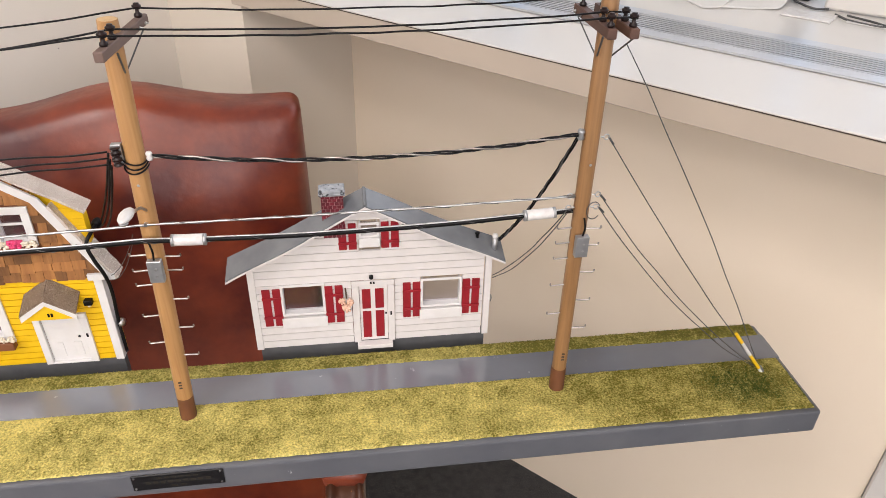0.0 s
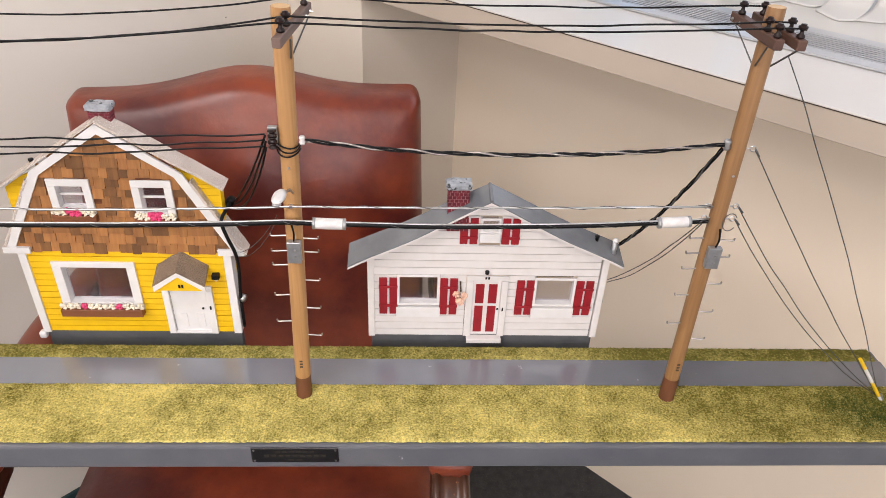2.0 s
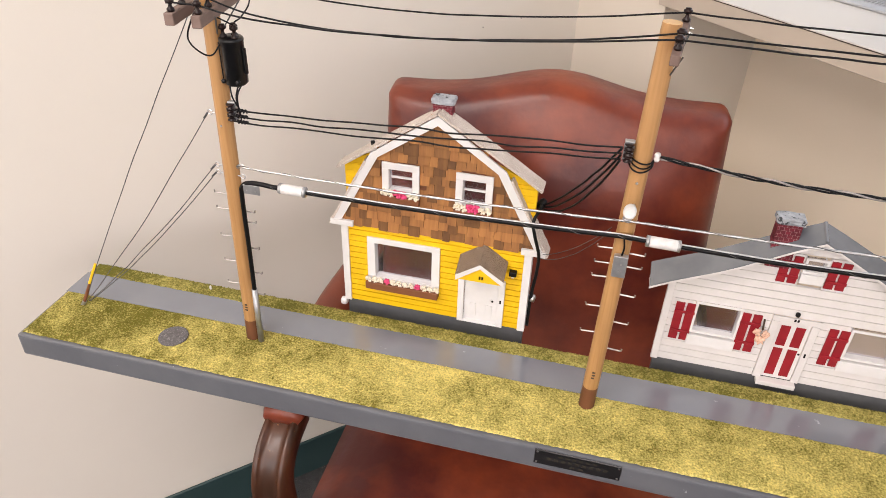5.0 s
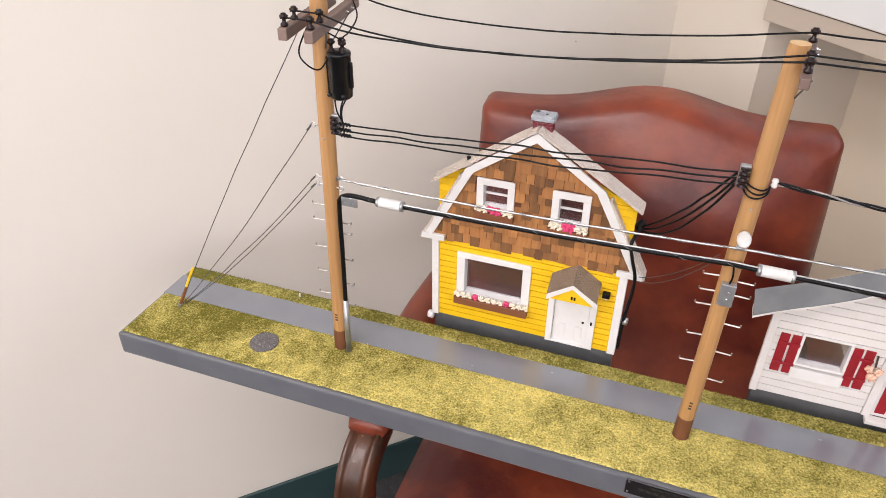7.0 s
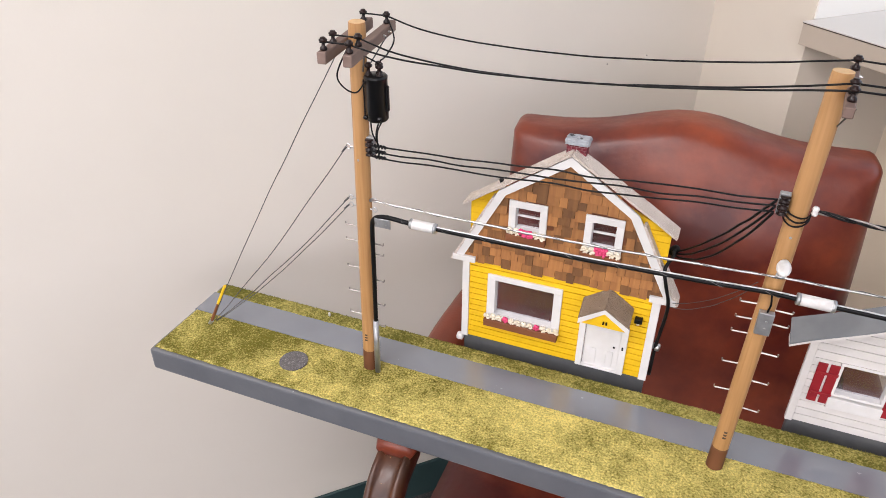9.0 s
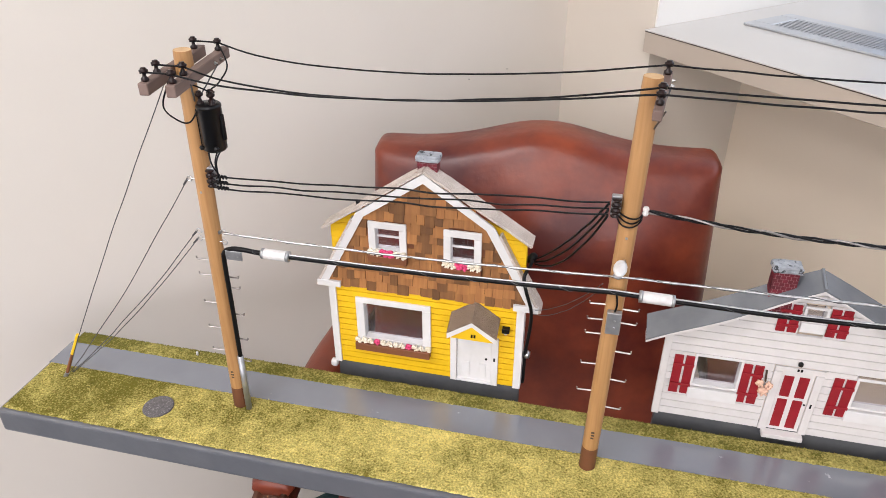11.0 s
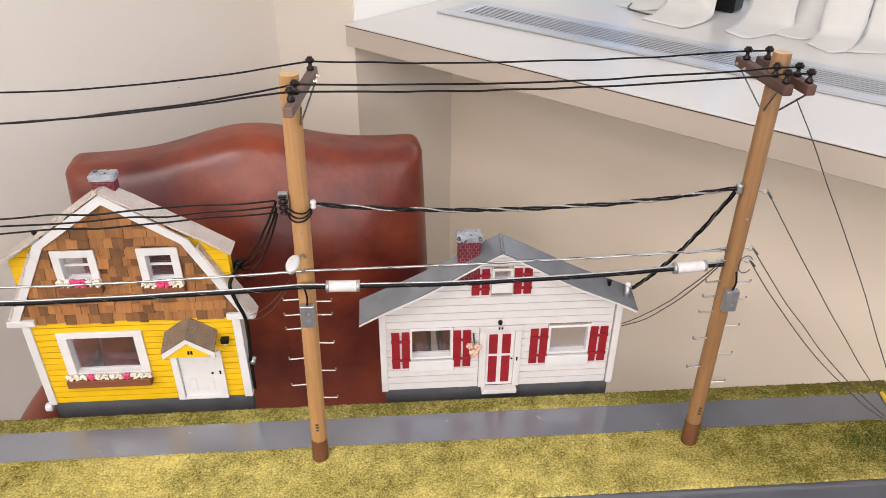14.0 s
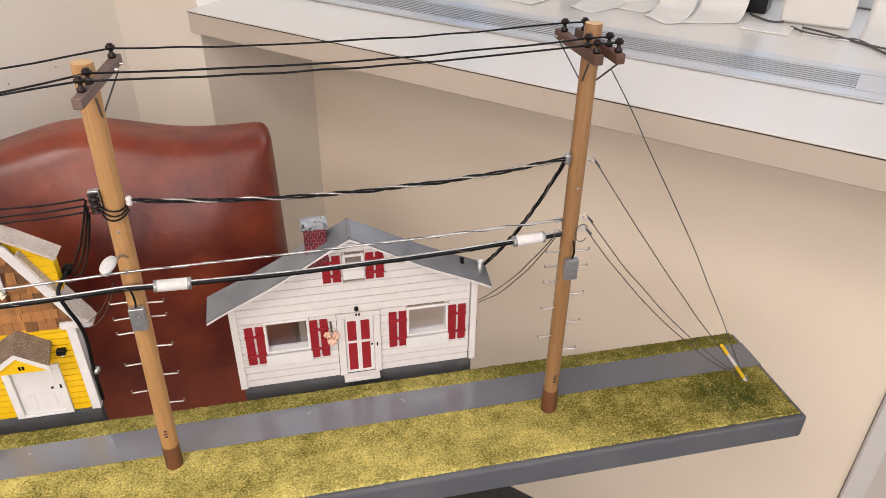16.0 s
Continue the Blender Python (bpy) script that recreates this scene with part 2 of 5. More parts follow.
M["mortar"] = material("model_mortar", (0.36, 0.20, 0.20), 0.8)
M["cap"] = material("chimney_cap_stone", (0.20, 0.215, 0.235), 0.7, second=(0.46, 0.49, 0.53), scale=130, mix=0.7, bump=0.5, bump_scale=300, speck=(0.04, 0.045, 0.05), speck_scale=200, speck_at=0.58)
M["red"] = material("shutter_red", (0.29, 0.005, 0.015), 0.5, second=(0.23, 0.004, 0.011), scale=60, bump=0.2)
M["box_wood"] = material("flower_box_wood", (0.21, 0.075, 0.028), 0.6, second=(0.15, 0.05, 0.018), scale=20, stretch=(0.4, 3, 3))
M["petal_white"] = material("cream_petal", (0.80, 0.74, 0.62), 0.7, second=(0.74, 0.66, 0.50), scale=300)
M["petal_pink"] = material("pink_petal", (0.72, 0.07, 0.20), 0.65, second=(0.60, 0.04, 0.14), scale=300)
M["petal_peach"] = material("peach_petal", (0.78, 0.53, 0.40), 0.7, second=(0.72, 0.45, 0.33), scale=300)
M["plaque"] = material("black_plaque", (0.010, 0.010, 0.011), 0.3)
M["engraving"] = material("engraved_letters", (0.028, 0.025, 0.019), 0.5)
M["guard_yellow"] = material("yellow_guy_guard", (0.78, 0.50, 0.01), 0.4)
M["manhole"] = material("manhole_grit", (0.085, 0.078, 0.080), 0.8, second=(0.14, 0.13, 0.13), scale=300, bump=0.8, bump_scale=600, bdist=0.001, speck=(0.28, 0.27, 0.27), speck_scale=700, speck_at=0.6)
M["ink"] = material("pole_stamp_ink", (0.06, 0.04, 0.025), 0.7)

glass = bpy.data.materials.new("clear_pane")
glass.use_nodes = True
gb = glass.node_tree.nodes["Principled BSDF"]
gb.inputs["Transmission Weight"].default_value, gb.inputs["Roughness"].default_value, gb.inputs["IOR"].default_value = 0.985, 0.02, 1.45
gb.inputs["Base Color"].default_value = (0.76, 0.73, 0.77, 1)
M["glass"] = glass

glow = bpy.data.materials.new("lit_diffuser")
glow.use_nodes = True
glow.node_tree.nodes["Principled BSDF"].inputs["Emission Color"].default_value = (1, 0.96, 0.9, 1)
glow.node_tree.nodes["Principled BSDF"].inputs["Emission Strength"].default_value = 3.0
M["glow"] = glow


# ---- building helpers ----
def link(name, bm, mat, smooth=False):
    me = bpy.data.meshes.new(name)
    bmesh.ops.recalc_face_normals(bm, faces=bm.faces)
    bm.to_mesh(me)
    bm.free()
    me.materials.append(M[mat])
    if smooth:
        for p in me.polygons:
            p.use_smooth = True
    return new(name, me)


def part(name, bm, mat, parent=None, label="", smooth=False):
    """One mesh object under a thing or part; its vertices are in world coordinates when the parent stands at the origin."""
    ob = link(name, bm, mat, smooth)
    if parent:
        ob.parent = parent
    if label:
        ob["label"] = label
    return ob


def thing(name, label, category, group="", kind=""):
    return tagged(new(name), label, category, group, kind)


def structure(name, bm, mat, label, category, smooth=False):
    return tagged(link(name, bm, mat, smooth), label, category, "", "structure")


def box(x0, x1, y0, y1, z0, z1, bevel=0.0, bm=None, m=None, seg=1):
    bm = bm or bmesh.new()
    made = bmesh.ops.create_cube(bm, size=1.0)["verts"]
    bmesh.ops.transform(bm, matrix=Matrix.Translation(((x0 + x1) / 2, (y0 + y1) / 2, (z0 + z1) / 2)) @ Matrix.Diagonal((x1 - x0, y1 - y0, z1 - z0, 1)), verts=made)
    if bevel:
        edges = list({e for v in made for e in v.link_edges})
        r = bmesh.ops.bevel(bm, geom=edges, offset=bevel, segments=seg, affect="EDGES", profile=0.6)
        made = list({v for f in r["faces"] for v in f.verts} | {v for v in made if v.is_valid})
    if m is not None:
        bmesh.ops.transform(bm, matrix=m, verts=[v for v in made if v.is_valid])
    return bm


def rbox(u0, u1, v0, v1, z0, z1, bevel=0.0):
    """A box in the room's frame."""
    bm = box(u0, u1, v0, v1, z0, z1, bevel)
    bmesh.ops.transform(bm, matrix=ROOM, verts=bm.verts)
    return bm


def prism(pts, y0, y1, bm=None):
    """An outline in x and z, given depth from y0 to y1."""
    bm = bm or bmesh.new()
    a = [bm.verts.new((x, y0, z)) for x, z in pts]
    b = [bm.verts.new((x, y1, z)) for x, z in pts]
    bm.faces.new(a)
    bm.faces.new(b[::-1])
    for i in range(len(pts)):
        j = (i + 1) % len(pts)
        bm.faces.new((a[i], b[i], b[j], a[j]))
    return bm


def sweep(pts, r, seg=8, bm=None, caps=True, flat=1.0, section=None):
    """A tube of radius r (or one radius a point) along points."""
    bm = bm or bmesh.new()
    pts = [Vector(p) for p in pts]
    rs = r if isinstance(r, (list, tuple)) else [r] * len(pts)
    rings, side = [], None
    for i, p in enumerate(pts):
        d = (pts[min(i + 1, len(pts) - 1)] - pts[max(i - 1, 0)]).normalized()
        if side is None:
            side = d.cross(Vector((0, 0, 1)) if abs(d.z) < 0.9 else Vector((1, 0, 0))).normalized()
        side = (side - d * side.dot(d)).normalized()
        up = side.cross(d)
        form = section or [(math.cos(2 * math.pi * k / seg), flat * math.sin(2 * math.pi * k / seg)) for k in range(seg)]
        rings.append([bm.verts.new(p + (side * a + up * b) * rs[i]) for a, b in form])
    for a, b in zip(rings, rings[1:]):
        m = len(a)
        for k in range(m):
            bm.faces.new((a[k], a[(k + 1) % m], b[(k + 1) % m], b[k]))
    if caps:
        bm.faces.new(rings[0][::-1])
        bm.faces.new(rings[-1])
    return bm


def lathe(profile, at, axis=(0, 0, 1), seg=14, bm=None):
    """A turned shape: rows of (radius, height) along an axis from a point."""
    at, axis = Vector(at), Vector(axis).normalized()
    return sweep([at + axis * (h + i * 1e-6) for i, (r, h) in enumerate(profile)], [max(r, 1e-5) for r, h in profile], seg, bm)


def smoothline(pts, steps=8):
    """Points along a smooth curve through the given ones."""
    p = [Vector(q) for q in pts]
    out = []
    for i in range(len(p) - 1):
        a, b, c, d = p[max(i - 1, 0)], p[i], p[i + 1], p[min(i + 2, len(p) - 1)]
        for k in range(steps):
            t = k / steps
            out.append(0.5 * ((2 * b) + (c - a) * t + (2 * a - 5 * b + 4 * c - d) * t * t + (3 * b - a - 3 * c + d) * t ** 3))
    return out + [p[-1]]


def sag(a, b, drop, n=16, wobble=0.0, seed=0, bias=1.0):
    """A wire hanging from a to b, with slight kinks."""
    rnd = random.Random(seed)
    a, b = Vector(a), Vector(b)
    pts = []
    for i in range(n + 1):
        t = i / n
        s = t ** bias
        q = a.lerp(b, t) - Vector((0, 0, 4 * drop * s * (1 - s)))
        if 0 < i < n:
            q += Vector((0, rnd.uniform(-1, 1), rnd.uniform(-1, 1))) * wobble
        pts.append(q)
    return smoothline(pts, 3)


# ---- room ----
H, FAR = 2.6, 4.0
LEDGE, RECESS, JAMB = 1.069, 0.62, 0.214
structure("floor", rbox(-0.1, FAR, -FAR, 0.8, -0.06, 0.0), "carpet", "dark speckled office carpet", "floor")
structure("ceiling", rbox(-0.1, FAR + 0.1, -FAR - 0.1, 0.8, H, H + 0.08), "ceiling", "white office ceiling", "ceiling")
structure("wall_left", rbox(-0.1, 0.0, -FAR, 0.8, 0, H), "wall", "cream painted wall behind the chair", "wall")
structure("wall_corner", rbox(0.0, JAMB, 0.0, 0.8, 0, H), "pier", "cream painted wall pier beside the window", "wall")
structure("wall_jamb", rbox(JAMB, JAMB + 0.003, 0.002, RECESS, LEDGE, 2.42), "white_wall", "white painted side of the window recess", "wall")
structure("wall_lintel", rbox(JAMB + 0.003, FAR, 0.0, 0.8, 2.42, H), "wall", "cream wall above the window", "wall")


def pierced(name, along, a0, a1, b0, b1, z0, z1, lo, hi, label):
    """A wall with one window opening: four pieces round it, as one mesh."""
    bm = bmesh.new()
    for s, e, c, d in ((a0, b0, 0, H), (b1, a1, 0, H), (b0, b1, 0, z0), (b0, b1, z1, H)):
        if along == "u":
            box(s, e, lo, hi, c, d, bm=bm)
        else:
            box(lo, hi, s, e, c, d, bm=bm)
    bmesh.ops.transform(bm, matrix=ROOM, verts=bm.verts)
    structure(name, bm, "wall", label, "wall")


pierced("wall_behind", "u", 0.0, FAR, 0.65, 3.15, 1.24, 2.46, -FAR - 0.1, -FAR, "cream painted wall with a window at the back of the room")
pierced("wall_right", "v", -FAR, 0.8, -3.55, -1.05, 0.9, 2.2, FAR, FAR + 0.1, "cream painted side wall with a window")
structure("wall_under_ledge", rbox(JAMB, FAR, RECESS, 0.8, 0, LEDGE - 0.036), "wall", "cream wall below the window", "wall")
structure("baseboard", rbox(0.0, 0.006, -FAR, 0.0, 0.0, 0.102, 0.002), "cove", "dark teal vinyl cove base along the wall", "baseboard")
bm = rbox(JAMB, 1.318, 0.258, 0.285, 0.0, LEDGE - 0.036)
structure("wall_panel", bm, "panel", "cream painted panel under the window ledge", "panel")
structure("trim", rbox(1.319, 1.352, 0.250, 0.60, 0.0, LEDGE - 0.036, 0.003), "laminate", "pale upright edge of the ledge panel", "trim")

ledge = thing("window_ledge", "wide cream laminate window ledge with a tan front edge", "ledge", "", "structure")
part("top", rbox(JAMB + 0.003, FAR, -0.0235, RECESS, LEDGE - 0.0022, LEDGE, 0.0006), "laminate", ledge)
part("front_edge", rbox(JAMB + 0.003, FAR, -0.022, 0.0, LEDGE - 0.036, LEDGE - 0.0036, 0.001), "laminate_edge", ledge, "tan laminate front edge")
part("seam", rbox(JAMB + 0.003, FAR, -0.0225, 0.0, LEDGE - 0.0036, LEDGE - 0.0022), "seam", ledge, "dark glue line")
part("underside", rbox(JAMB + 0.003, FAR, 0.0002, RECESS, LEDGE - 0.036, LEDGE - 0.0028), "laminate_edge", ledge)

win = thing("window_1", "large office window above the laminate ledge", "window", "", "structure")
for i in range(4):
    u0 = JAMB + 0.02 + i * (FAR - JAMB - 0.05) / 3
    part("mullion", rbox(u0 - 0.02, u0 + 0.02, RECESS + 0.002, RECESS + 0.06, LEDGE + 0.04, 2.38, 0.003), "alu", win)
part("window_sill", rbox(JAMB, FAR, RECESS + 0.002, RECESS + 0.06, LEDGE, LEDGE + 0.04, 0.003), "alu", win)
part("window_head", rbox(JAMB, FAR, RECESS + 0.002, RECESS + 0.06, 2.38, 2.42, 0.003), "alu", win)

for i, (u, v) in enumerate(((0.9, -1.7), (0.9, -2.8), (2.7, -1.7), (2.7, -2.8))):
    lamp = thing("ceiling_light", "recessed white ceiling light panel", "ceiling light", "ceiling lights")
    part("frame", rbox(u - 0.62, u + 0.62, v - 0.32, v + 0.32, H - 0.03, H, 0.003), "white", lamp)
    part("diffuser", rbox(u - 0.58, u + 0.58, v - 0.28, v + 0.28, H - 0.034, H - 0.0305), "glow", lamp)

# long bar grille let into the ledge
grille = thing("ventilation_grille", "brushed aluminium linear grille in the window ledge", "grille")
G0, G1, GV0, GV1 = 0.280, 1.184, 0.136, 0.257
# near-black sheet on the ledge: shade between the bars put in as colour
part("backing", rbox(G0 + 0.03, G1 - 0.03, GV0 + 0.024, GV1 - 0.024, LEDGE + 0.0005, LEDGE + 0.001), "dark", grille, "near-black sheet painted as the shade between the bars")
for v0, v1 in ((GV0, GV0 + 0.026), (GV1 - 0.026, GV1)):
    part("frame", rbox(G0, G1, v0, v1, LEDGE + 0.0005, LEDGE + 0.004, 0.001), "alu", grille)
for u0, u1 in ((G0, G0 + 0.034), (G1 - 0.034, G1)):
    part("frame", rbox(u0, u1, GV0 + 0.0262, GV1 - 0.0262, LEDGE + 0.0005, LEDGE + 0.004, 0.001), "alu", grille)
for i in range(8):
    v = GV0 + 0.0300 + i * (GV1 - GV0 - 0.060) / 7
    part("slat", rbox(G0 + 0.034, G1 - 0.034, v - 0.0019, v + 0.0019, LEDGE + 0.001, LEDGE + 0.0036), "alu", grille)

# paper sheets standing against the window, their feet curling out over the ledge
def sheet(u0, u1, foot, back, h, tilt, seed):
    rnd = random.Random(seed)
    bm = bmesh.new()
    n, g = 12, {}
    for i in range(n + 1):
        a = i / n
        f = interp_list(a, foot)
        for k in range(15):
            b = k / 14
            if b < 0.4:
                v = f + (back - f) * b / 0.4
                z = 0.0006 + 0.012 * (b / 0.4) ** 3 + 0.004 * (a - 0.5) ** 2 * (1 - b / 0.4)
            else:
                c = (b - 0.4) / 0.6
                v = back + 0.02 * c + 0.010 * math.sin(3 * a + seed)
                z = 0.0126 + h * c
            g[i, k] = bm.verts.new(room(u0 + (u1 - u0) * (a + tilt * (k / 14 - 0.4)), v, LEDGE + z))
    for i in range(n):
        for k in range(14):
            bm.faces.new((g[i, k], g[i + 1, k], g[i + 1, k + 1], g[i, k + 1]))
    ob = tagged(link("paper_sheet", bm, "paper", True), "white paper sheet standing curled on the window ledge", "paper", "paper sheets")
    ob.modifiers.new("thickness", "SOLIDIFY").thickness = 0.0006


def interp_list(a, table):
    for (x0, y0), (x1, y1) in zip(table, table[1:]):
        if x0 <= a <= x1:
            return y0 + (y1 - y0) * (a - x0) / (x1 - x0)
    return table[-1][1]


sheet(0.567, 0.660, ((0, 0.338), (0.93, 0.322), (1, 0.372)), 0.425, 0.24, 0.05, 1)
sheet(0.706, 0.786, ((0, 0.350), (0.55, 0.326), (1, 0.425)), 0.440, 0.25, -0.04, 2)
sheet(0.776, 0.832, ((0, 0.384), (0.8, 0.380), (1, 0.410)), 0.455, 0.24, 0.06, 3)
sheet(0.828, 0.889, ((0, 0.365), (0.7, 0.332), (1, 0.350)), 0.430, 0.25, -0.02, 4)
sheet(0.890, 0.962, ((0, 0.352), (1, 0.402)), 0.450, 0.26, 0.03, 5)
sheet(0.485, 0.560, ((0, 0.400), (0.7, 0.392), (1, 0.42)), 0.470, 0.20, 0.02, 6)
sheet(1.130, 1.230, ((0, 0.400), (0.5, 0.36), (1, 0.40)), 0.470, 0.24, 0.05, 7)
plate = thing("display_plate", "small white plastic plate lying on the ledge", "plate")
part("plate", rbox(0.970, 1.040, 0.373, 0.420, LEDGE + 0.0002, LEDGE + 0.003, 0.001), "white_plastic", plate)
canvas = thing("canvas_panel", "pale canvas panel leaning against the window", "panel")
bm = box(-0.05, 0.05, -0.006, 0.006, 0.0, 0.20, 0.003, m=ROOM @ pose(1.062, 0.460, LEDGE + 0.001, -6, 0, 4))
part("panel", bm, "laminate", canvas)
hook = thing("zinc_strap", "loose white strap with a rivet on the ledge", "strap")
part("strap", rbox(1.055, 1.150, 0.395, 0.408, LEDGE + 0.0003, LEDGE + 0.002, 0.0006), "white_plastic", hook)
part("rivet", lathe([(0.003, 0), (0.0026, 0.001), (0.0001, 0.0014)], room(1.13, 0.401, LEDGE + 0.002), seg=10), "zinc", hook)
for k, pts in enumerate((((1.035, 0.425), (1.06, 0.402), (1.10, 0.396), (1.13, 0.402), (1.17, 0.350), (1.23, 0.30)), ((1.05, 0.43), (1.09, 0.415), (1.14, 0.385), (1.20, 0.37), (1.27, 0.36)), ((0.50, 0.43), (0.515, 0.39), (0.545, 0.375), (0.57, 0.372)), ((0.965, 0.47), (1.0, 0.44), (1.02, 0.45)))):
    ob = link("loose_cable", sweep(smoothline([room(u, v, LEDGE + 0.0024) for u, v in pts], 6), 0.0016, 6), "guy", True)
    tagged(ob, "thin dark cord lying on the window ledge", "cord", "loose cords")
for u in (0.638, 0.955, 0.800):
    ob = link("dark_box", rbox(u - 0.03, u + 0.03, 0.485, 0.53, LEDGE + 0.0004, LEDGE + 0.13, 0.003), "black_gloss", False)
    tagged(ob, "small dark box behind the paper sheets", "box", "dark boxes")

for v, z in ((-0.217, 0.961), (-0.134, 0.967)):
    ob = link("nail", lathe([(0.0013, 0.0), (0.0012, 0.0012), (0.0001, 0.0016)], room(0.0, v, z), U, 8), "step_iron", True)
    tagged(ob, "tiny dark nail head in the cream wall", "nail", "wall nails")

# ---- armchair ----
chair = thing("armchair", "oxblood leather armchair with worn dark wooden arms", "armchair")
CH = pose(-0.104, 0.350, 0, 0, 0, 5.6)


def chair_back():
    bm = bmesh.new()
    nx, nz, half = 40, 26, 0.236
    grid = {}
    for s, side in enumerate((0, 1)):
        for i in range(nx + 1):
            a = math.sin(math.pi / 2 * (-1 + 2 * i / nx))
            crest = 0.970 + 0.031 * math.exp(-(a / 0.42) ** 2) + 0.003 * abs(a)
            for k in range(nz + 1):
                b = math.sin(math.pi / 2 * k / nz)
                z = 0.40 + (crest - 0.40) * b
                edge = max(abs(a) - 0.93, 0) / 0.07
                top = max(b - 0.965, 0) / 0.035
                rnd = math.sqrt(max(1 - max(edge, top) ** 2, 0))
                x = a * half * (1 + 0.03 * (1 - b))
                lean = (0.972 - z) * -0.17
                bulge = (1 - a ** 4) * (0.006 + 0.031 * math.exp(-((b - 0.80) / 0.17) ** 2)) + 0.0012 * math.sin(9 * a + 5 * b) * math.sin(7 * b + 2 * a)
                y = lean - (0.012 + bulge + 0.025 * rnd) if side == 0 else lean + 0.012 + 0.02 * rnd
                corner = max(abs(a) - 0.93, 0) / 0.07
                z -= 0.016 * (1 - math.sqrt(max(1 - corner ** 2, 0))) * b ** 6
                grid[s, i, k] = bm.verts.new(CH @ Vector((x, y, z)))
        for i in range(nx):
            for k in range(nz):
                f = [grid[s, i, k], grid[s, i + 1, k], grid[s, i + 1, k + 1], grid[s, i, k + 1]]
                bm.faces.new(f if s == 0 else f[::-1])
    rim = [(0, k) for k in range(nz + 1)] + [(i, nz) for i in range(1, nx + 1)] + [(nx, k) for k in range(nz - 1, -1, -1)] + [(i, 0) for i in range(nx - 1, 0, -1)]
    for q, w in zip(rim, rim[1:] + rim[:1]):
        bm.faces.new((grid[0, q[0], q[1]], grid[0, w[0], w[1]], grid[1, w[0], w[1]], grid[1, q[0], q[1]]))
    return bm


part("backrest", chair_back(), "leather", chair, "high camel-backed oxblood leather back", True)


def cushion(x0, x1, y0, y1, z0, z1, crown, n=14):
    bm = bmesh.new()
    top, bot = {}, {}
    for i in range(n + 1):
        for k in range(n + 1):
            a, b = -1 + 2 * i / n, -1 + 2 * k / n
            x, y = x0 + (x1 - x0) * (a + 1) / 2, y0 + (y1 - y0) * (b + 1) / 2
            e = (1 - abs(a) ** 8) * (1 - abs(b) ** 8)
            top[i, k] = bm.verts.new(CH @ Vector((x, y, z1 - 0.02 + 0.02 * e + crown * (1 - a * a) * (1 - b * b))))
            bot[i, k] = bm.verts.new(CH @ Vector((x, y, z0)))
    for i in range(n):
        for k in range(n):
            bm.faces.new((top[i, k], top[i + 1, k], top[i + 1, k + 1], top[i, k + 1]))
            bm.faces.new((bot[i, k + 1], bot[i + 1, k + 1], bot[i + 1, k], bot[i, k]))
    rim = [(i, 0) for i in range(n)] + [(n, k) for k in range(n)] + [(i, n) for i in range(n, 0, -1)] + [(0, k) for k in range(n, 0, -1)]
    for q, w in zip(rim, rim[1:] + rim[:1]):
        bm.faces.new((bot[q], bot[w], top[w], top[q]))
    return bm


CH = pose(-0.098, 0.350, 0, 0, 0, 0.5)
part("seat", cushion(-0.272, 0.270, -0.56, -0.03, 0.33, 0.455, 0.012), "leather", chair, "broad oxblood leather seat", True)
bm = box(-0.262, 0.262, -0.55, 0.06, 0.27, 0.329, 0.006)
bmesh.ops.transform(bm, matrix=CH, verts=bm.verts)
part("seat_rail", bm, "walnut", chair)
MOULD = [(1.0, -0.5), (1.02, 0.2), (0.98, 0.62), (0.86, 0.90), (0.70, 0.96), (0.56, 0.86), (0.46, 0.70), (0.25, 0.72), (0.0, 0.74), (-0.25, 0.72), (-0.46, 0.70), (-0.56, 0.86), (-0.70, 0.96), (-0.86, 0.90), (-0.98, 0.62), (-1.02, 0.2), (-1.0, -0.5), (-0.7, -0.85), (0.7, -0.85)]
for s in (-1, 1):
    # moulded wooden arm bending down at the front, with a leather pad on top
    line = smoothline([CH @ Vector(p) for p in ((s * 0.268, -0.02, 0.664), (s * 0.272, -0.16, 0.668), (s * 0.268, -0.30, 0.668), (s * 0.264, -0.385, 0.664), (s * 0.263, -0.432, 0.648), (s * 0.263, -0.452, 0.612), (s * 0.263, -0.447, 0.55), (s * 0.262, -0.43, 0.47), (s * 0.258, -0.41, 0.33))], 6)
    part("arm", sweep(line, [0.020] * 18 + [0.0225] * 12 + [0.0225] * 12 + [0.0205] * (len(line) - 42), section=MOULD), "walnut", chair, "worn dark wooden arm with rubbed moulded edges", True)
    pad = smoothline([CH @ Vector(p) for p in ((s * 0.278, 0.02, 0.668), (s * 0.279, -0.10, 0.678), (s * 0.279, -0.19, 0.684), (s * 0.272, -0.30, 0.688), (s * 0.262, -0.415, 0.682))], 6)
    part("arm_pad", sweep(pad, [0.018, 0.024] + [0.028] * (len(pad) - 4) + [0.027, 0.023], 14, flat=0.60), "pad", chair, "padded orange-brown leather armrest", True)
    part("leg", sweep([CH @ Vector((s * 0.22, -0.51, 0.27)), CH @ Vector((s * 0.22, -0.52, 0.0))], [0.026, 0.02], 10), "walnut", chair)
    part("leg", sweep([CH @ Vector((s * 0.22, 0.02, 0.27)), CH @ Vector((s * 0.22, 0.07, 0.0))], [0.026, 0.02], 10), "walnut", chair)

